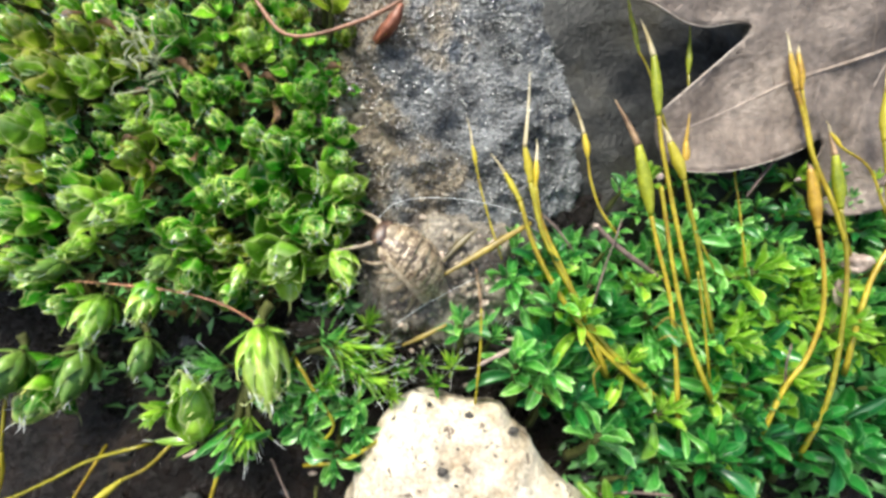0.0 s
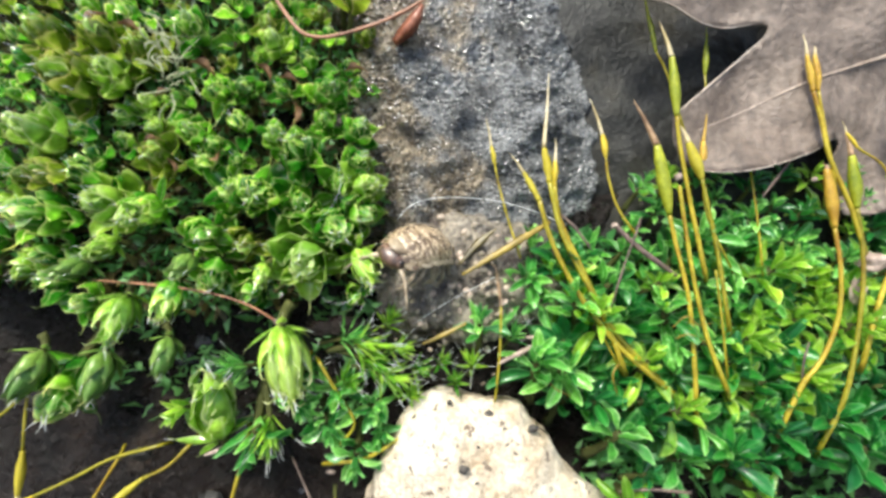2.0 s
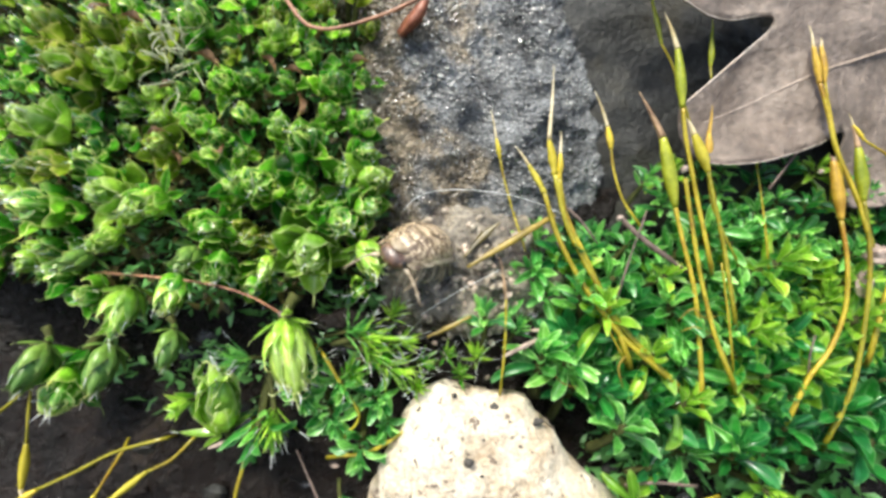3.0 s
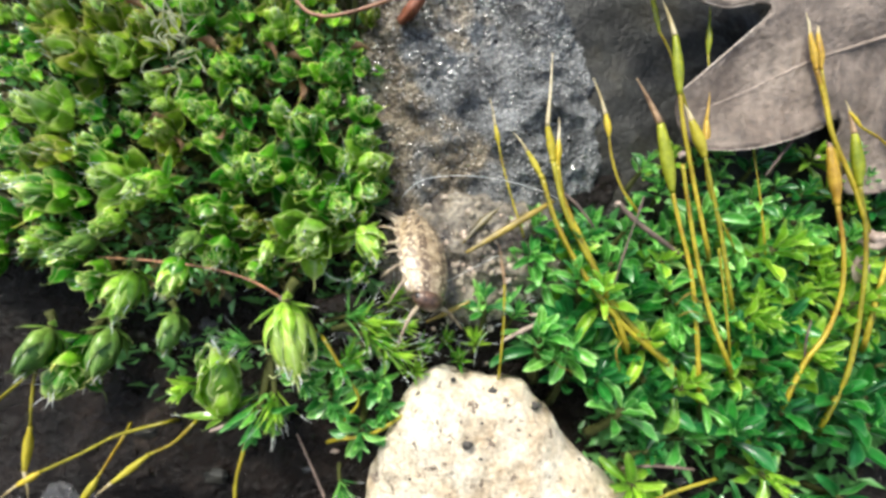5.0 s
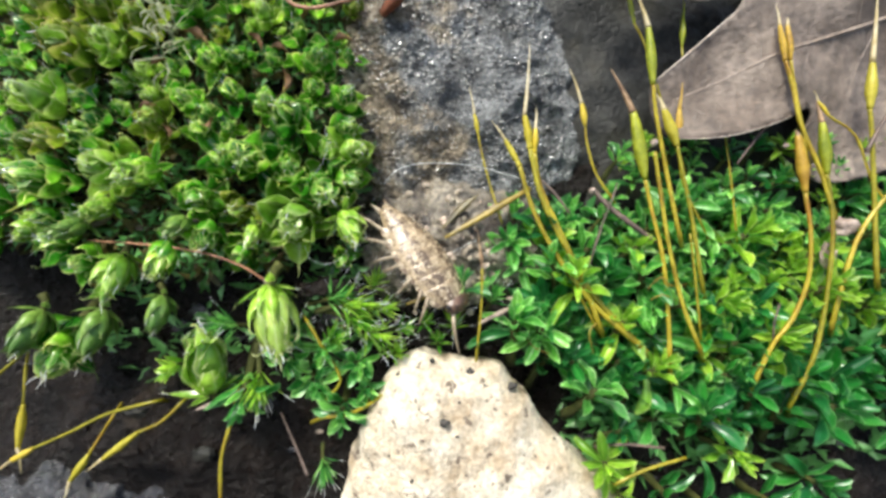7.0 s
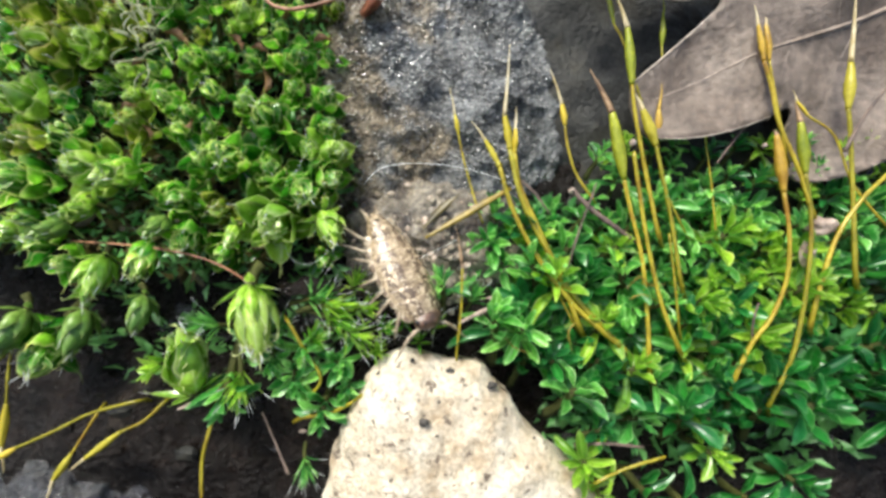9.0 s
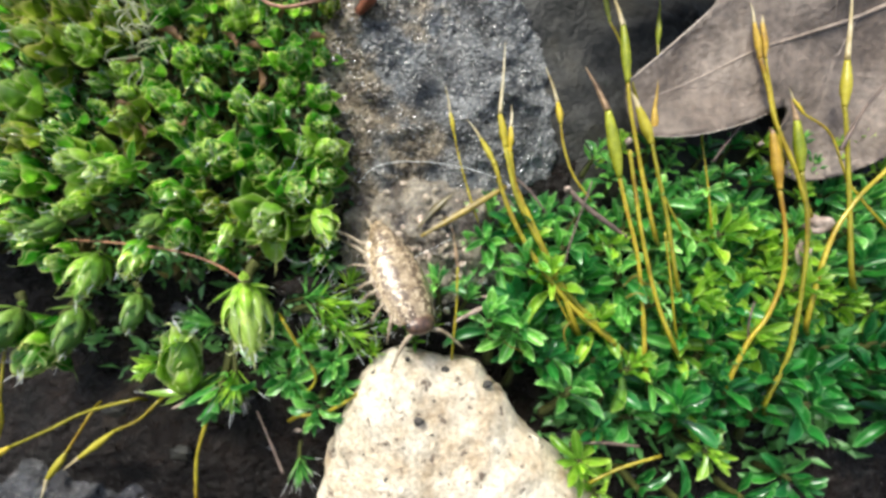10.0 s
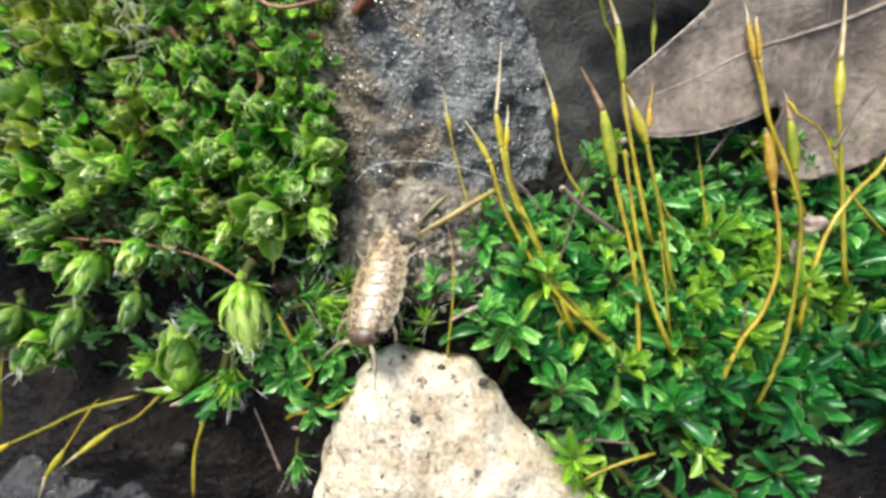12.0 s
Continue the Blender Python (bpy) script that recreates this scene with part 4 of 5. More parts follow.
understory("moss_undergrowth", "sparse green leaves under the edge of the star moss, darkened with its shade", lambda x, z: z > -22 + 0.1 * (x - 10) and x > 8 - 0.9 * (z + 16), lambda x, z: right_depth(x, z) + 0.6, 420, (9, 36, -22, -16), 1.7, 0.4, MOSS_DEEP)
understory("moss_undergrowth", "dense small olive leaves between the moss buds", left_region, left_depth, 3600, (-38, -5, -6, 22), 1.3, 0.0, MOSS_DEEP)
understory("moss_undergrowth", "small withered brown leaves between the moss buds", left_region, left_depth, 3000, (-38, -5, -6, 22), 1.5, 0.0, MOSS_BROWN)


understory("moss_undergrowth", "scattered green leaves on the earth, dimmed by shade put into their colour", lambda x, z: 0.5 * noise.noise(Vector((x / 3, z / 3, 7))) > -0.03 and z > -15 + 0.02 * (x + 8) ** 2 * (x > -8), lambda x, z: bank_depth(x, z) - 2.4, 900, (-32, -6, -14, -3), 1.5, -0.1, MOSS_DEEP)


# ---- spore stalks ----
def sporophyte(stalk, capsule, beak, mats=(None, None), width=0.42, radius=0.18, label="slender yellow moss spore stalk with a spindle capsule"):
    """A moss fruit: a stalk, a spindle capsule on it, and the capsule's long beak, along bank places."""
    foot = Vector(stalk[0])
    ob = thing("spore_stalk", spot(foot), label, "moss stalk", "moss spore stalks")
    top = Vector(stalk[-1])
    path = smooth_path([Vector(p) - foot for p in ([foot + (foot - Vector(stalk[1])).normalized() * 1.0 + foot.normalized() * 3.0] + list(stalk))], 7)
    part("stalk", tube(bmesh.new(), path, (radius * 1.05, radius * 0.9, radius * 0.82, radius * 0.8), 8, 0.14), SETA, ob)
    if capsule is not None:
        c = smooth_path([top - foot, (top + Vector(capsule)) * 0.5 - foot + Vector((0.03, 0, 0)), Vector(capsule) - foot], 8)
        part("capsule", tube(bmesh.new(), c, (radius, width * 0.6, width * 0.86, width * 0.9, width * 0.8, width * 0.64, width * 0.46), 10, 0.12), mats[0] or CAPSULE, ob, "spindle-shaped capsule")
        if beak is not None:
            b = smooth_path([Vector(capsule) - foot, (Vector(capsule) + Vector(beak)) * 0.5 - foot + Vector((0.05, 0, 0.04)), Vector(beak) - foot], 6)
            part("beak", tube(bmesh.new(), b, (width * 0.47, width * 0.34, width * 0.2, 0.02), 8), mats[1] or BEAK, ob, "pale pointed beak")
    return ob


G, Y, RU, BB = CAPSULE_GREEN, CAPSULE, CAPSULE_RUST, BEAK_BROWN
sporophyte([(14.34, 28.70, -9.89), (10.87, 28.70, -6.82), (8.25, 28.90, -3.33), (6.45, 29.20, 0.24), (5.49, 29.40, 3.47)], (4.43, 29.60, 5.48), (3.41, 29.60, 6.87), width=0.26, radius=0.22)
sporophyte([(14.07, 28.80, -9.61), (10.75, 28.80, -5.97), (8.72, 29.00, -2.35), (7.08, 29.30, 1.17), (6.30, 29.60, 4.83)], (5.89, 29.60, 7.27), (6.28, 29.70, 12.76), width=0.34, radius=0.22)
sporophyte([(11.27, 28.90, -8.29), (10.16, 28.90, -5.32), (8.26, 29.20, -0.96), (7.05, 29.50, 1.98), (6.64, 29.70, 4.53)], (6.73, 29.70, 6.36), (6.77, 29.70, 7.99), width=0.27, radius=0.22)
sporophyte([(16.44, 28.80, -11.62), (16.23, 28.70, -7.84), (15.78, 28.60, -3.49), (14.96, 28.60, 0.04), (14.45, 28.60, 2.32)], (13.58, 28.60, 7.18), (11.98, 28.70, 10.44), (G, BB), width=0.52)
broken = sporophyte([(18.15, 28.20, -9.64), (17.01, 28.30, -6.56), (16.12, 28.50, -2.31), (15.55, 28.60, 1.61), (15.15, 28.60, 4.36)], None, None, label="broken yellow moss stalk with a knobbed end")
sporophyte([(18.80, 28.90, -5.32), (18.03, 28.80, -0.75), (17.25, 28.70, 2.80), (16.82, 28.70, 4.85)], (15.84, 28.70, 7.45), (15.28, 28.70, 8.63), width=0.44)
sporophyte([(17.10, 28.90, -1.55), (16.11, 28.90, 3.21), (15.39, 28.90, 7.18), (15.15, 28.90, 9.36)], (14.80, 28.90, 13.53), (13.88, 28.90, 16.15), (G, BEAK), width=0.40)
sporophyte([(12.60, 30.00, 1.19), (11.45, 30.00, 2.92), (10.82, 30.10, 5.00), (10.58, 30.10, 6.73)], (10.33, 30.10, 8.39), (9.45, 30.20, 11.07), width=0.28, radius=0.1)
sporophyte([(4.19, 30.20, -0.37), (3.40, 30.20, 2.11), (2.74, 30.30, 4.62), (2.45, 30.30, 6.07)], (2.16, 30.30, 7.61), (1.75, 30.30, 9.69), width=0.2, radius=0.09)
sporophyte([(27.91, 28.40, 0.04), (27.05, 28.40, 2.77), (25.57, 28.40, 6.28), (25.04, 28.50, 9.04), (24.57, 28.60, 11.03)], (24.14, 28.60, 13.54), (23.95, 28.70, 15.09), (RU, BEAK), width=0.24)
sporophyte([(26.14, 28.60, 4.36), (25.44, 28.60, 8.28), (25.05, 28.70, 11.07)], (24.87, 28.80, 13.64), (24.83, 28.80, 14.27), (RU, BEAK), width=0.26, radius=0.1)
sporophyte([(22.39, 28.60, -12.41), (23.46, 28.30, -9.60), (24.91, 28.20, -7.46), (25.94, 28.20, -4.72), (26.10, 28.20, -1.59), (25.79, 28.30, 1.40)], (25.34, 28.40, 5.50), (25.10, 28.40, 5.89), (RU, BB), width=0.42)
sporophyte([(25.01, 28.50, -13.78), (26.24, 28.20, -10.66), (26.95, 28.10, -7.34), (27.51, 28.10, -3.16), (27.63, 28.20, -0.03), (27.25, 28.20, 2.75)], (26.96, 28.30, 6.41), (26.49, 28.30, 7.96), (G, BB), width=0.42)
sporophyte([(31.03, 28.40, -4.64), (30.83, 28.40, 0.82), (30.64, 28.40, 5.50), (30.48, 28.40, 7.45)], (30.75, 28.50, 10.80), (31.25, 28.60, 16.53), width=0.40)
sporophyte([(27.81, 28.30, -7.73), (29.37, 28.30, -2.29), (31.31, 28.30, 0.82), (33.25, 28.30, 2.76), (34.03, 28.30, 3.92)], (35.19, 28.30, 6.64), (35.58, 28.30, 7.81), width=0.36)
sporophyte([(33.60, 28.60, -1.14), (31.05, 28.60, 2.00), (29.78, 28.70, 5.55), (27.91, 28.80, 7.08)], (27.21, 28.90, 8.17), (26.90, 28.90, 8.97), width=0.15, radius=0.1)
sporophyte([(19.34, 29.60, -1.18), (17.71, 29.60, 2.48), (17.39, 29.60, 5.73)], (17.47, 29.60, 7.76), (17.71, 29.60, 9.79), (RU, RU), width=0.3, radius=0.1)
sporophyte([(2.33, 29.30, -10.62), (2.65, 29.20, -7.17), (2.73, 29.30, -4.18)], (2.49, 29.30, -2.37), (2.25, 29.30, -1.17), (BB, BB), width=0.14, radius=0.11)
sporophyte([(18.19, 30.40, 11.73), (18.11, 30.40, 12.98)], (18.19, 30.40, 15.06), (18.23, 30.40, 16.52), (G, G), width=0.24, radius=0.1)
sporophyte([(16.31, 30.00, 8.69), (15.07, 30.00, 12.81), (14.25, 30.00, 14.45)], (13.63, 30.00, 17.34), (13.34, 30.00, 18.57), (G, G), width=0.2, radius=0.1)
sporophyte([(22.00, 29.90, -1.60), (21.66, 30.00, 2.51), (21.32, 30.10, 5.41)], (21.24, 30.10, 6.65), (21.15, 30.10, 7.48), (G, G), width=0.15, radius=0.08)
sporophyte([(10.99, 29.00, -8.32), (9.79, 29.00, -5.93), (9.43, 29.10, -4.75)], None, None, radius=0.08, label="thin yellow moss stalk")
sporophyte([(18.68, 28.90, -8.69), (18.22, 28.80, -4.70), (17.89, 28.90, -1.55)], None, None, radius=0.1, label="thin yellow moss stalk")
# lying stalks below the buds
sporophyte([(-22.43, 30.60, -14.66), (-25.87, 30.20, -15.50), (-28.39, 29.80, -16.73), (-30.83, 29.40, -17.80)], (-32.22, 29.20, -18.60), (-33.60, 29.00, -19.66), width=0.3, radius=0.15)
sporophyte([(-25.41, 30.40, -15.40), (-26.28, 30.20, -16.95), (-27.14, 30.00, -18.49)], (-28.39, 29.80, -20.41), (-29.00, 29.80, -22.25), width=0.32, radius=0.13)
sporophyte([(-20.33, 30.60, -14.66), (-21.72, 30.20, -16.04), (-23.35, 29.90, -16.79)], (-25.76, 29.60, -18.65), (-27.06, 29.60, -19.66), width=0.32, radius=0.16)
sporophyte([(-15.42, 29.40, -13.28), (-15.76, 29.00, -15.48), (-16.37, 28.80, -18.14), (-16.44, 28.80, -21.31)], None, None, radius=0.16, label="yellow moss stalk hanging over the earth")
sporophyte([(-31.24, 29.60, -8.90), (-31.40, 29.40, -12.07), (-31.45, 29.30, -14.44)], (-31.74, 29.20, -17.60), (-31.50, 29.20, -19.60), width=0.34, radius=0.12)
sporophyte([(-33.93, 30.00, -12.31), (-32.27, 29.80, -11.00), (-31.17, 29.80, -9.61)], None, None, radius=0.14, label="thin yellow moss stalk")
sporophyte([(-10.16, 28.90, -8.09), (-8.85, 28.80, -10.24), (-7.67, 28.80, -12.29), (-8.66, 28.80, -13.80)], None, None, radius=0.14, label="bent yellow moss stalk")
sporophyte([(-8.98, 29.20, -15.27), (-7.32, 29.00, -15.01), (-5.73, 29.00, -14.29), (-3.77, 29.20, -12.99)], None, None, radius=0.17, label="bent yellow moss stalk")
sporophyte([(12.05, 28.70, -20.05), (14.32, 28.50, -18.74), (17.39, 28.40, -17.70)], None, None, radius=0.15, label="yellow moss stalk lying over the moss")


def crumb(at, size, mat, name="crumb", label="small pale brown crumb of bark in the moss", category="crumb"):
    """A small irregular lump."""
    bm = bmesh.new()
    bmesh.ops.create_icosphere(bm, subdivisions=3, radius=1)
    for v in bm.verts:
        v.co = Vector((v.co.x * size[0], v.co.y * size[1], v.co.z * size[2])) * (1 + 0.45 * noise.noise(v.co * 1.4 + Vector(at)) + 0.2 * noise.noise(v.co * 4 + Vector(at)))
    return thing(name, spot(at), label, category, data=mesh_of(bm, mat, name))


# ---- twigs, blades and hairs ----
def strand(name, path, radii, mat, label, category, sides=6, rough=0.2, flat=1.0, group=""):
    foot = Vector(path[0])
    bm = tube(bmesh.new(), smooth_path([Vector(p) - foot for p in path], 9), radii, sides, rough, flat)
    return thing(name, spot(foot), label, category, group, data=mesh_of(bm, mat, name))


strand("twig", [(-26.25, 28.80, -2.21), (-21.44, 28.20, -2.52), (-17.57, 28.20, -3.06), (-14.97, 28.40, -3.94), (-13.16, 28.70, -5.08)], (0.04, 0.08, 0.09, 0.08, 0.1), TWIG, "thin red-brown twig across the moss buds", "twig")
strand("twig", [(-13.99, 29.20, 18.88), (-12.50, 29.00, 16.56), (-11.27, 28.90, 15.19), (-9.48, 28.90, 14.96), (-6.51, 28.90, 15.75), (-4.13, 28.90, 16.78), (-2.34, 28.90, 17.89)], (0.14, 0.16, 0.15, 0.13, 0.14, 0.12), TWIG, "bent red-brown twig lying over the moss and rock", "twig")
strand("twig", [(10.90, 29.20, 1.64), (11.98, 29.00, 0.44), (13.53, 28.90, -0.83), (15.87, 29.20, -2.36)], (0.2, 0.22, 0.24, 0.1), TWIG_DARK, "short dark broken twig among the moss stalks", "twig")
strand("twig", [(6.84, 30.00, 2.84), (8.25, 29.90, 1.48), (9.52, 29.90, -0.21)], (0.07, 0.15, 0.06), TWIG_DARK, "short dark broken twig among the moss stalks", "twig")
strand("twig", [(21.78, 29.60, 3.70), (23.00, 29.60, 5.32), (24.50, 29.70, 7.17)], (0.05, 0.12, 0.1), TWIG_DARK, "thin dark twig under the fallen leaf", "twig")
strand("twig", [(-3.41, 29.60, -15.80), (-12.35, 29.60, -15.07), (-11.18, 29.20, -17.19), (-10.11, 29.00, -19.47)][1:], (0.05, 0.09, 0.14), TWIG_DARK, "thin grey-violet twig with a swollen tip", "twig")
strand("twig", [(10.80, 28.50, -16.98), (13.05, 28.30, -16.74), (15.83, 28.40, -17.04)], (0.06, 0.12, 0.1), TWIG_DARK, "thin dark twig in the star moss", "twig")
strand("twig", [(29.82, 28.00, 4.27), (31.36, 28.00, 6.96), (32.90, 28.00, 8.88)], (0.14, 0.12, 0.1), TWIG_DARK, "thin dark twig across the fallen leaf", "twig")
strand("straw", [(6.42, 30.00, 1.94), (3.30, 29.70, 0.04), (-0.04, 29.50, -1.90)], (0.16, 0.27, 0.24, 0.1), STRAW, "yellow-brown straw blade on the earth", "straw", flat=0.35)
strand("straw", [(2.53, 30.20, 1.49), (1.29, 30.20, 0.46), (-0.25, 30.00, -1.19)], (0.03, 0.34, 0.1), STRAW_DARK, "dull brown straw blade on the earth", "straw", flat=0.35)
strand("straw", [(0.24, 29.60, -5.44), (-1.38, 29.50, -6.24), (-2.92, 29.50, -6.92)], (0.1, 0.2, 0.08), STRAW, "yellow-brown straw blade on the earth", "straw", flat=0.5)
strand("hair", [(-4.71, 29.60, 2.15), (-3.39, 29.40, 3.27), (-0.97, 29.40, 3.67), (2.66, 29.40, 3.35), (5.93, 29.60, 2.40), (7.20, 29.80, 1.68)], (0.022, 0.026, 0.026, 0.02), HAIR, "fine white hair arched over the rock", "hair", 4, 0)
strand("hair", [(-3.31, 29.40, -5.29), (-0.96, 29.00, -3.74), (2.33, 29.30, -2.05)], (0.02, 0.018, 0.014), HAIR, "fine white hair on the earth", "hair", 4, 0)
strand("hair", [(-10.39, 28.90, -2.54), (-9.81, 28.70, -3.51), (-8.75, 28.70, -3.90), (-7.64, 28.70, -3.43), (-7.04, 28.80, -2.53)], (0.012, 0.013, 0.010), HAIR, "fine white curled hair under the moss buds", "hair", 4, 0)
strand("hair", [(-8.61, 28.00, 6.00), (-8.20, 26.90, 4.10), (-8.82, 26.90, 2.62), (-10.00, 27.60, 1.74)], (0.010, 0.011, 0.008), HAIR, "fine pale hair over the moss buds", "hair", 4, 0)


strand("twig", [(10.33, 28.90, -4.66), (10.88, 28.60, -2.40), (11.51, 28.50, -0.42), (12.12, 28.60, 1.09), (12.48, 28.70, 2.12)], (0.05, 0.09, 0.06, 0.08, 0.05), TWIG_DARK, "thin dark stem standing in the star moss", "twig")
strand("twig", [(23.73, 28.60, -9.38), (23.71, 28.40, -7.90), (24.16, 28.50, -6.58)], (0.06, 0.09, 0.05), TWIG_DARK, "thin dark stem standing in the star moss", "twig")
strand("twig", [(5.07, 29.20, -6.96), (3.82, 29.00, -7.55), (2.44, 29.20, -8.29)], (0.12, 0.2, 0.17, 0.12), CRUMB, "short pale dry stub of twig by the stone", "twig")
strand("twig", [(-18.43, 29.20, -14.74), (-17.40, 29.00, -14.32), (-16.70, 29.20, -14.06)], (0.08, 0.2, 0.12), CRUMB, "short pale dry stub of twig under the moss buds", "twig")
strand("hair", [(0.49, 29.00, -10.03), (0.72, 28.80, -8.57), (1.43, 28.80, -7.50), (2.42, 29.00, -6.95)], (0.012, 0.013, 0.010), HAIR, "fine white curled hair by the stone", "hair", 4, 0)
strand("rootlet", [(14.70, 28.70, -5.59), (15.46, 28.30, -4.73), (16.31, 28.40, -5.33), (17.50, 28.60, -5.25)], (0.04, 0.06, 0.05, 0.02), STRAW, "curled brown rootlet in the star moss", "rootlet", 5)
strand("rootlet", [(14.90, 28.70, -6.38), (15.65, 28.30, -5.98), (16.89, 28.40, -6.51)], (0.04, 0.06, 0.05, 0.02), STRAW, "curled brown rootlet in the star moss", "rootlet", 5)
strand("rootlet", [(7.54, 28.70, -10.34), (6.43, 28.30, -9.81), (5.79, 28.40, -9.13)], (0.04, 0.06, 0.05, 0.02), STRAW, "curled brown rootlet in the star moss", "rootlet", 5)
strand("rootlet", [(11.12, 28.70, -7.96), (10.35, 28.30, -8.72), (10.67, 28.40, -10.24)], (0.04, 0.06, 0.05, 0.02), STRAW, "curled brown rootlet in the star moss", "rootlet", 5)


def build_tangle():
    """A clump of dead, pale, curled moss shoots caught in the cushion."""
    tangle = thing("dry_moss", spot((-20.4, 28.4, 12.6)), "tangle of dry pale grey-green moss threads on the cushion", "dry moss")
    dice = random.Random(5)
    for k in range(38):
        a = Vector((dice.gauss(0, 0.55), dice.uniform(-0.7, 0.4), dice.uniform(-2.6, 2.8)))
        d = Vector((dice.uniform(-0.8, 0.8), dice.uniform(-0.5, 0.2), dice.uniform(-1.0, 1.0)))
        path = smooth_path([a, a + d * 1.1 + Vector((dice.uniform(-0.5, 0.5), -0.2, 0)), a + d * 2.1 + Vector((dice.uniform(-0.6, 0.6), 0, dice.uniform(-0.3, 0.3)))], 5)
        part("thread", tube(bmesh.new(), path, (0.04, dice.uniform(0.05, 0.11), 0.06, 0.015), 5, 0.3, 0.5), DRY, tangle)


build_tangle()
for at, size, turn in (((-21.5, 28.6, 10.6), 1.0, 20), ((-18.9, 28.3, 12.9), 1.5, 80), ((-11.9, 28.6, 10.3), 1.4, 150), ((-12.9, 28.8, 12.0), 1.1, 60), ((-22.3, 28.5, 7.4), 1.0, 35), ((-20.6, 28.4, 6.2), 0.9, 120),
                       ((-26.5, 28.6, 15.8), 1.3, 10), ((-17.2, 28.7, 6.8), 0.9, 200), ((-14.5, 28.6, 12.9), 1.2, 100), ((-24.0, 28.4, 15.6), 1.3, 70), ((-8.3, 29.0, 12.6), 1.2, 40)):
    blade = moss_leaf("withered_leaf", WITHERED, 0.2, 0.45, 0.8, 1.2, 0.15, 8, 0.5, 0.9)
    thing("withered_leaf", spot(at, Matrix.Rotation(radians(turn), 3, "Y") @ Matrix.Rotation(radians(-25), 3, "X"), size * 1.25), "withered red-brown leaf caught in the moss cushion", "withered leaf", "withered leaves in the moss", data=blade)

crumb((29.10, 29.00, -1.00), (1.1, 0.7, 0.7), CRUMB)
crumb((28.10, 29.00, -2.95), (0.5, 0.45, 0.9), CRUMB)
# The knobbed ends of the broken stalk and the dark twig, added as lumps.
crumb((15.00, 28.45, 5.00), (0.24, 0.22, 0.26), CRUMB, label="small pale round knob at the end of a broken stalk")
crumb((10.75, 29.00, 1.59), (0.24, 0.22, 0.22), CRUMB, label="small pale round knob at the end of a dark twig")
crumb((24.48, 28.40, 4.79), (0.18, 0.16, 0.16), CRUMB, label="small pale round crumb among the stalks")
crumb((4.99, 29.30, -6.39), (0.45, 0.2, 0.14), CRUMB, label="small pale splinter of wood in the moss")
crumb((4.05, 29.20, -7.58), (0.2, 0.2, 0.18), GRIT, label="small pale crumb of earth in the moss")
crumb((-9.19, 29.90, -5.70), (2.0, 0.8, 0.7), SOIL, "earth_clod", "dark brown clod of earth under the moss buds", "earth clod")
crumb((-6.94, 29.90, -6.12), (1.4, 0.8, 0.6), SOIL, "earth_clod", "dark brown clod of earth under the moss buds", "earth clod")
crumb((-13.01, 28.80, -5.18), (0.4, 0.3, 0.25), TWIG_DARK, label="red-brown crumb of bark at the twig's end")


for k in range(60):
    # loose crumbs on the bare earth below the moss
    x, z = (rnd.uniform(-30, -7.5), rnd.uniform(-20, -8)) if k < 42 else (rnd.uniform(11, 34), rnd.uniform(-22, -16.5))
    q = rnd.uniform(0.2, 0.75)
    kind = rnd.choice((SOIL, SOIL, DARK_ROCK, DIM_ROCK, CRUMB if q < 0.35 else DARK_ROCK))
    crumb((x, bank_depth(x, z) - 0.25 * q, z), (q * rnd.uniform(0.7, 1.6), q * 0.6, q * rnd.uniform(0.6, 1.0)), kind, "earth_crumb", "dark damp crumb of earth on the bank", "earth crumb")


def build_scale():
    """A red-brown bud scale caught on the rock under the bent twig."""
    bm = bmesh.new()
    a, b = Vector((-2.87, 29.00, 17.32)), Vector((-4.97, 30.20, 15.21))
    foot = b
    tube(bm, smooth_path([a - foot, (a + b) / 2 - foot + Vector((0.3, -0.1, 0)), b - foot], 6), (0.25, 0.8, 0.95, 0.5), 10, 0.1, 0.55)
    thing("bud_scale", spot(foot), "red-brown papery bud scale on the rock", "bud scale", data=mesh_of(bm, RUST, "bud_scale"))


build_scale()


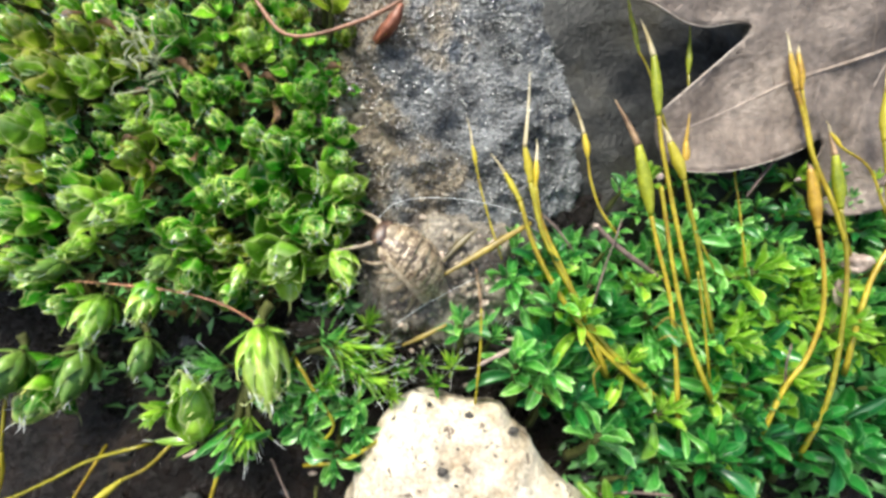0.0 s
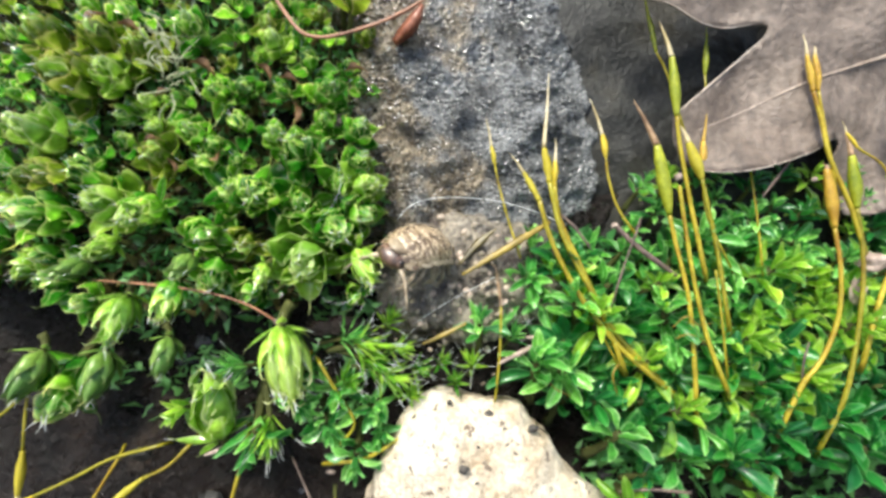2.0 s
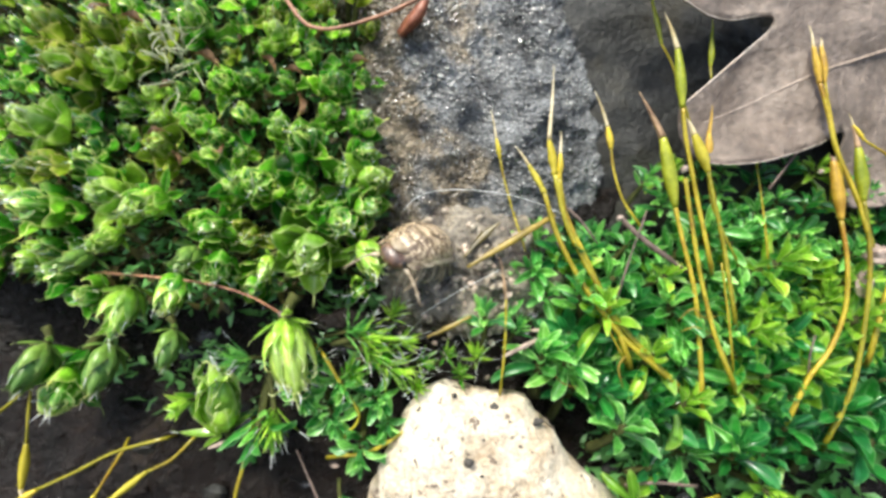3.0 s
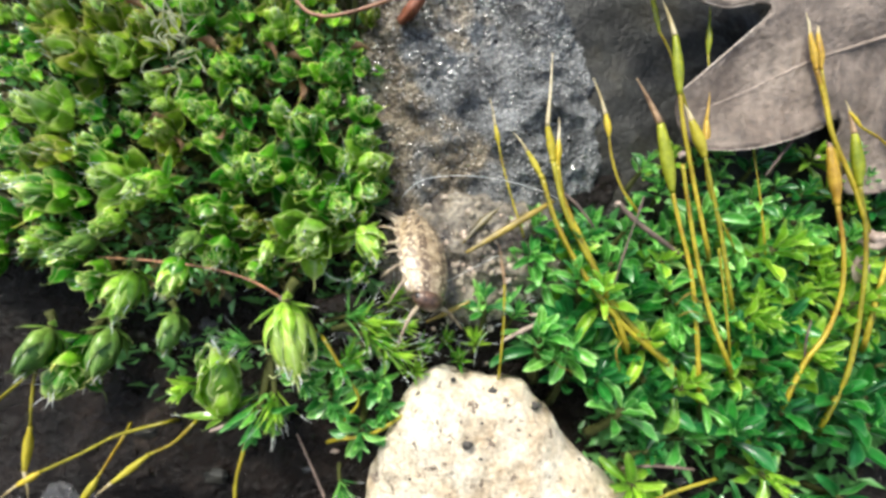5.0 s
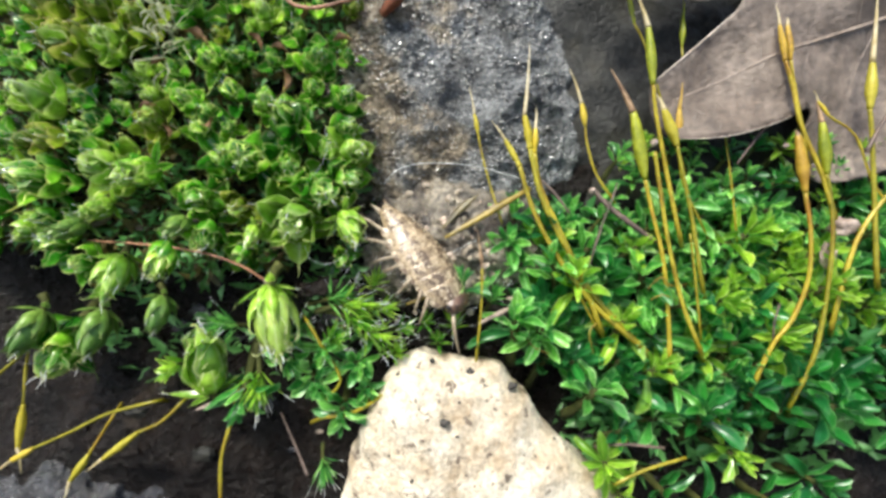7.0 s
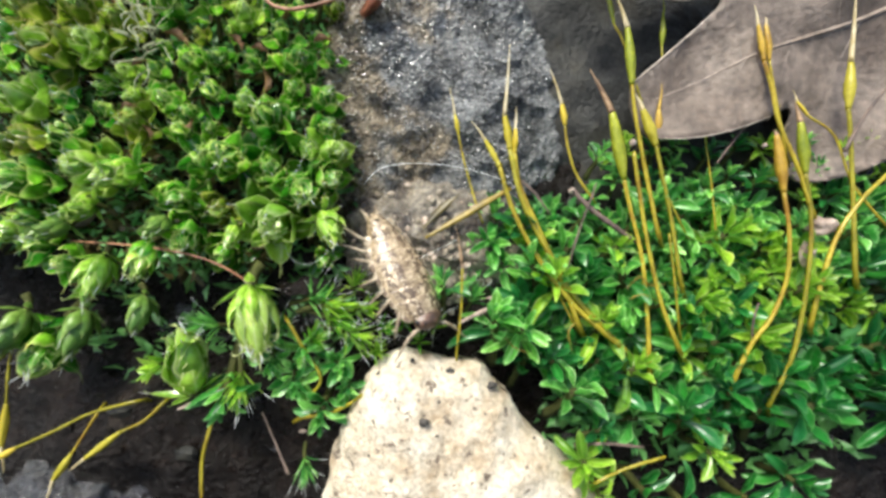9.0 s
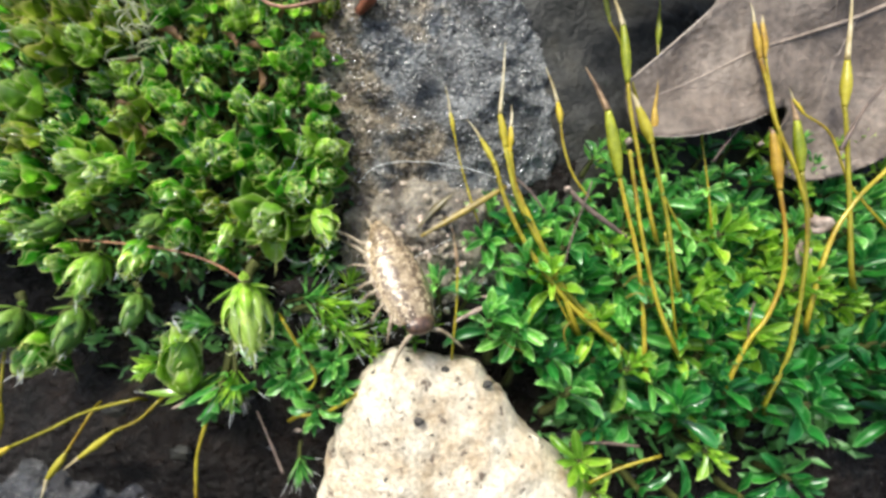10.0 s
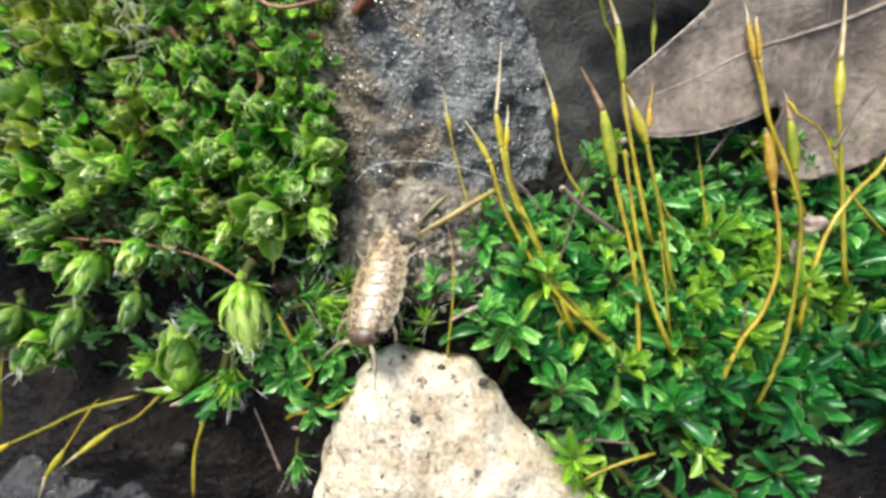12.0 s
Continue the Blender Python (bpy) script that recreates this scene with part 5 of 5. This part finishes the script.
# ---- woodlouse ----
LOUSE = [
    (0.0, (-1.85, 29.00, -1.01), (-0.55, -0.50, 0.67), (0.52, -0.74, 0.42), 12.0, 0.74),
    (1.0, (-2.27, 29.00, -0.95), (-0.55, -0.50, 0.67), (0.52, -0.74, 0.42), 12.0, 0.74),
    (1.5, (-2.45, 29.00, -0.96), (-0.55, -0.60, 0.58), (0.46, -0.72, 0.50), 14.0, 0.74),
    (2.0, (-2.86, 29.00, 0.06), (-0.55, -0.83, -0.05), (0.20, -0.68, 0.70), 14.0, 0.70),
    (2.7, (-3.06, 29.00, -0.08), (-0.55, -0.83, -0.05), (0.20, -0.68, 0.70), 14.0, 0.70),
    (4.3, (-3.65, 29.10, -1.62), (0.02, -0.67, -0.75), (0.62, -0.75, 0.25), 6.0, 0.92),
    (4.5, (-3.71, 29.10, -1.52), (0.09, -0.60, -0.80), (0.62, -0.75, 0.25), 5.0, 0.93),
    (5.0, (-3.33, 29.10, -1.95), (0.17, -0.68, -0.72), (0.60, -0.78, 0.20), 4.0, 1.00),
    (5.5, (-2.70, 29.10, -2.50), (0.20, -0.60, -0.78), (0.60, -0.78, 0.20), 4.0, 1.00),
    (6.0, (-2.94, 29.10, -2.65), (0.31, -0.53, -0.79), (0.60, -0.78, 0.20), 4.0, 1.00),
    (6.5, (-2.60, 29.10, -2.59), (0.34, -0.54, -0.77), (0.60, -0.78, 0.20), 4.0, 1.00),
    (7.0, (-1.82, 29.10, -3.50), (0.59, -0.14, -0.80), (0.60, -0.75, 0.30), 1.0, 1.00),
    (7.5, (-1.62, 29.10, -3.59), (0.65, -0.22, -0.73), (0.58, -0.75, 0.32), 0.0, 1.00),
    (7.7, (-1.34, 29.10, -3.89), (0.66, 0.01, -0.76), (0.55, -0.78, 0.30), 0.0, 1.00),
    (9.3, (-1.96, 28.90, -4.73), (0.38, -0.33, -0.86), (0.50, -0.85, 0.20), 0.0, 1.00),
    (9.5, (-1.87, 28.80, -5.15), (0.36, -0.45, -0.82), (0.48, -0.85, 0.20), 0.0, 1.00),
    (10.0, (-1.70, 28.80, -4.92), (0.40, -0.40, -0.83), (0.50, -0.85, 0.20), 0.0, 1.00),
    (10.5, (-0.85, 28.80, -5.33), (0.53, -0.30, -0.80), (0.60, -0.78, 0.25), 0.0, 1.00),
    (11.0, (-0.85, 28.80, -5.41), (0.51, -0.26, -0.82), (0.60, -0.78, 0.25), 0.0, 1.00),
    (11.5, (-1.59, 28.80, -4.95), (0.41, -0.50, -0.76), (0.48, -0.85, 0.20), 0.0, 1.00),
    (11.7, (-2.50, 28.80, -5.46), (-0.03, -0.68, -0.74), (-0.30, -0.93, 0.15), 0.0, 1.00),
    (12.0, (-2.75, 28.80, -5.63), (-0.13, -0.52, -0.85), (-0.30, -0.93, 0.15), 0.0, 1.00),
]


# how far each antenna is turned outwards: seconds, the right one, the left one
FEELERS = [(0.0, 20, 30), (1.5, 20, 35), (2.0, 25, 55), (2.7, 25, 70), (4.3, 40, 50), (4.5, 40, 57), (5.0, 15, 70), (5.5, 0, 85), (6.0, -5, 80), (6.5, -12, 80), (7.0, 16, 85), (7.5, 14, 74), (7.7, 20, 70),
           (9.3, 60, 39), (10.0, 44, 45), (10.5, 37, 66), (11.0, 20, 62), (11.5, 54, 0), (11.7, 78, 10), (12.0, 60, 10)]


def girth(y):
    """The woodlouse's half width at y mm from its middle."""
    return float(np.interp(y, (-4.8, -4.2, -3.6, -3.0, -2.2, -1.2, 0.0, 1.2, 2.2, 3.0, 3.6, 4.2), (0.5, 0.78, 1.05, 1.32, 1.75, 2.03, 2.14, 2.10, 1.95, 1.75, 1.52, 1.25)))


def plate(yc, length, lobed):
    """An arched back plate across x, along y (front at +y), with a thickness; its rear edge overlaps the next."""
    bm = bmesh.new()
    uv = bm.loops.layers.uv.new("UVMap")
    outer, inner = [], []
    nu, nv = 28, 9
    for j in range(nv + 1):
        v = j / nv
        ro, ri = [], []
        for i in range(nu + 1):
            c = 2 * i / nu - 1
            c = math.copysign(abs(c) ** 0.85, c)
            y = length * (0.75 - 1.5 * v) - 0.24 * length * abs(c) ** 3
            w = girth(yc + y) * (0.95 if lobed else 1.0) * (0.992 + 0.01 * v)
            h = (0.34 + 0.5 * w) * (0.994 + 0.01 * v)
            p = Vector((w * c, y, 0.12 + h * max(0.0, 1 - abs(c) ** 2.2) ** 0.62))
            p.z -= 0.02 * y * y
            n = Vector((c * 0.6, 0, 1.1 - abs(c)))
            knob = max(0.0, noise.noise(Vector((p.x, p.y + yc, 3)) * 3.4)) * 0.05 + 0.02 * noise.noise(Vector((p.x, p.y + yc, 0)) * 7)
            ro.append(bm.verts.new(p + n * knob))
            ri.append(bm.verts.new(Vector((p.x * 0.95, y, p.z - 0.09))))
        outer.append(ro), inner.append(ri)
    for g, flip in ((outer, False), (inner, True)):
        for j, (p, q) in enumerate(zip(g, g[1:])):
            for i in range(nu):
                f = [(p[i], (i, j)), (p[i + 1], (i + 1, j)), (q[i + 1], (i + 1, j + 1)), (q[i], (i, j + 1))]
                f = f[::-1] if flip else f
                for loop, (_, (a, b)) in zip(bm.faces.new([k[0] for k in f]).loops, f):
                    loop[uv].uv = (a / nu, b / nv)
    for j in range(nv):
        bm.faces.new((outer[j][0], outer[j + 1][0], inner[j + 1][0], inner[j][0]))
        bm.faces.new((outer[j + 1][-1], outer[j][-1], inner[j][-1], inner[j + 1][-1]))
    for i in range(nu):
        bm.faces.new((outer[0][i + 1], outer[0][i], inner[0][i], inner[0][i + 1]))
        bm.faces.new((outer[-1][i], outer[-1][i + 1], inner[-1][i + 1], inner[-1][i]))
    bmesh.ops.recalc_face_normals(bm, faces=bm.faces)
    return bm


def side_lobe(side, yc, length):
    """The flat rounded flap at a plate's side, hanging outwards and drawn out behind."""
    bm = bmesh.new()
    bmesh.ops.create_uvsphere(bm, u_segments=20, v_segments=10, radius=1)
    w = girth(yc)
    for v in bm.verts:
        x, y, z = v.co
        q = Vector((0.36 * x * (1 - 0.18 * y), length * (0.6 * math.copysign(abs(y) ** 0.8, y) - 0.16 - 0.12 * x), 0.11 * z))
        v.co = Vector((side * (0.86 * w + q.x), q.y, 0.36 + q.z - 0.62 * q.x - 0.25 * q.x * q.x))
    if side < 0:
        bmesh.ops.reverse_faces(bm, faces=bm.faces)
    return bm


def ball(radii, centre, cells=10):
    bm = bmesh.new()
    bmesh.ops.create_uvsphere(bm, u_segments=cells * 2, v_segments=cells, radius=1)
    for v in bm.verts:
        v.co = Vector((v.co.x * radii[0], v.co.y * radii[1], v.co.z * radii[2])) + Vector(centre)
    return bm


# back plates from head to tail: their lengths
PLATES = (1.05, 1.0, 1.0, 1.0, 1.0, 0.98, 0.95, 0.6, 0.52, 0.48)
louse = thing("woodlouse", Matrix.Identity(4), "mottled grey-brown woodlouse with pale plate edges walking on the earth", "woodlouse")
MOVING = []
y = 3.75
for k, length in enumerate(PLATES):
    seg = part("back_plate", plate(y - length / 2, length, k < 7), SHELL, louse, "mottled brown arched back plate")
    seg.location = (0, (y - length / 2) * MM, 0)
    MOVING.append((seg, y - length / 2))
    if k < 7:
        for side in (-1, 1):
            part("side_lobe", side_lobe(side, y - length / 2, length), SHELL_RIM, seg, "pale tan rounded side lobe")
    y -= length * 0.96
body = part("belly", ball((1.4, 3.7, 0.5), (0, -0.1, 0.2)), LOUSE_LEG, louse, "pale soft underside")
tail = part("tail_plate", tube(bmesh.new(), smooth_path([(0, 0.35, 0.3), (0, 0, 0.3), (0, -0.55, 0.15)], 4), (0.8, 0.6, 0.1), 10, 0, 0.5), SHELL, louse, "small pointed tail plate")
MOVING.append((tail, y))
head = part("head", ball((1.14, 0.74, 0.66), (0, 0.08, 0.56)), LOUSE_HEAD, louse, "dark reddish-brown head")
MOVING.append((head, 4.0))
for side in (-1, 1):
    part("eye", ball((0.2, 0.26, 0.2), (0.95 * side, 0.05, 0.72), 6), EYE_BLACK, head, "small black compound eye")
ANTENNAE, LEGS = [], []
# how far each pair of legs reaches out and swings forward (+) or back (-), front to rear
STRIDE = ((0.72, 0.85), (0.85, 0.55), (0.95, 0.2), (1.0, -0.15), (1.0, -0.6), (1.0, -1.25), (0.8, -1.7))
for side in (-1, 1):
    feeler = part("antenna", tube(bmesh.new(), smooth_path([(0, -0.25, 0), (0.12 * side, 0.35, 0.06), (0.34 * side, 0.95, 0.08), (0.42 * side, 1.55, 0.0), (0.40 * side, 2.3, -0.2), (0.30 * side, 3.2, -0.45)], 5),
                                  (0.19, 0.2, 0.15, 0.19, 0.13, 0.14, 0.09, 0.08, 0.03), 7, 0.15), LOUSE_LEG, louse, "jointed pale brown antenna")
    ANTENNAE.append((feeler, Vector((0.42 * side, 4.35, 0.25)), side))
    spike = part("tail_spike", tube(bmesh.new(), smooth_path([(0, 0.2, 0), (0.12 * side, -0.45, 0.05), (0.3 * side, -1.15, 0.0)], 4), (0.2, 0.17, 0.02), 6), LOUSE_LEG, louse, "pale pointed tail spike")
    MOVING.append((spike, y - 0.05 + 0.001 * side))
    spike.location.x = 0.36 * side * MM
    for k, (reach, sweep) in enumerate(STRIDE):
        joints = [(0, 0, 0), (0.75 * reach * side, 0.35 * sweep, 0.12), (1.3 * reach * side, 0.85 * sweep, -0.02), (1.75 * reach * side, 1.4 * sweep, -0.4), (1.98 * reach * side, 1.8 * sweep, -0.95)]
        leg = part("leg", tube(bmesh.new(), smooth_path(joints, 5), (0.16, 0.16, 0.17, 0.12, 0.14, 0.095, 0.1, 0.06, 0.025), 7, 0.12), LOUSE_LEG, louse, "thin pale jointed leg")
        LEGS.append((leg, Vector((1.15 * min(1.0, girth(2.6 - 0.88 * k) / 1.7) * side, 2.6 - 0.88 * k, 0.15)), side, k))


# ---- grit on the earth ----
def grit_mesh(seed):
    bm = bmesh.new()
    bmesh.ops.create_icosphere(bm, subdivisions=2, radius=1)
    for v in bm.verts:
        v.co = Vector((v.co.x, v.co.y * 0.8, v.co.z * 0.75)) * (1 + 0.35 * noise.noise(v.co * 1.3 + Vector((seed * 5.1, 0, 0))))
    return mesh_of(bm, GRIT, "pebble", False)


GRITS = [grit_mesh(k) for k in range(5)]
ledge_tree = BVHTree.FromPolygons([Vector(v.co) / MM for v in ledge.data.vertices], [p.vertices for p in ledge.data.polygons])
ledge_at = (BANK.inverted() @ ledge.matrix_basis).translation / MM
for k in range(130):
    x, z = rnd.gauss(0.5, 3.6), rnd.gauss(-3.6, 3.4)
    s = rnd.uniform(0.1, 0.34)
    hit = ledge_tree.ray_cast(Vector((x, 10, z)) - ledge_at, Vector((0, 1, 0)))[0]
    y = min(bank_depth(x, z), hit.y + ledge_at.y if hit else 99)
    thing("pebble", spot((x, y - 0.2 * s, z), Euler((rnd.random() * 6, rnd.random() * 6, 0)).to_matrix(), s),
          "small tan grain of grit on the earth", "pebble", "grit on the earth", data=rnd.choice(GRITS))


# ---- what moves ----
def bent(y, curl, stretch=1.0):
    """A plate's place and turn on the back, arched by curl degrees a millimetre, the plates pushed together where stretch is under 1."""
    y *= stretch
    if abs(curl) < 0.01:
        return Vector((0, y, 0)), 0.0
    k = radians(curl)
    return Vector((0, math.sin(k * y) / k, (math.cos(k * y) - 1) / k)), -curl * y


def motions():
    rows, arch = [], []
    for t, at, ahead, up, curl, stretch in LOUSE:
        f = Vector(ahead).normalized()
        u = Vector(up)
        u = (u - f * u.dot(f)).normalized()
        turn = Matrix((f.cross(u), f, u)).transposed()
        rows.append((t, spot(at, turn)))
        arch.append((t, curl, stretch))
    walk(louse, rows)
    for ob, y in MOVING:
        x = ob.location.x
        keys = []
        for t, curl, stretch in arch:
            p, a = bent(y, curl, stretch)
            keys.append((t, Matrix.Translation((x, p.y * MM, p.z * MM)) @ Matrix.Rotation(radians(a), 4, "X")))
        walk(ob, keys)
    steps = [i * 0.25 for i in range(49)]
    times = [r[0] for r in arch]
    for ob, root, side, k in LEGS:
        keys = []
        for t in steps:
            p, a = bent(root.y, *(float(np.interp(t, times, [r[k] for r in arch])) for k in (1, 2)))
            swing = 11 * math.sin(5.0 * t + 2.1 * k + (1.5 if side > 0 else 0)) * (0.2 if t < 1.2 else 1)
            # the legs are folded under while it is curled, and stay so on the side on which it leans
            tuck = float(np.interp(t, (0, 2.6, 4.2, 5.0, 12), (48, 48, 16, 4, 4) if side > 0 else (48, 48, 44, 42, 42)))
            m = Matrix.Translation(Vector((root.x, p.y, p.z + root.z)) * MM) @ Matrix.Rotation(radians(a), 4, "X") @ Matrix.Rotation(radians(side * tuck), 4, "Y") @ Matrix.Rotation(radians(swing), 4, "Z")
            keys.append((t, m))
        walk(ob, keys)
    for ob, root, side in ANTENNAE:
        keys = []
        for t, right, left in FEELERS:
            p, a = bent(root.y, *(float(np.interp(t, times, [r[k] for r in arch])) for k in (1, 2)))
            m = Matrix.Translation(Vector((root.x, p.y, p.z + root.z)) * MM) @ Matrix.Rotation(radians(a - 4), 4, "X") @ Matrix.Rotation(radians(-side * (right if side > 0 else left)), 4, "Z")
            keys.append((t, m))
        walk(ob, keys)


motions()
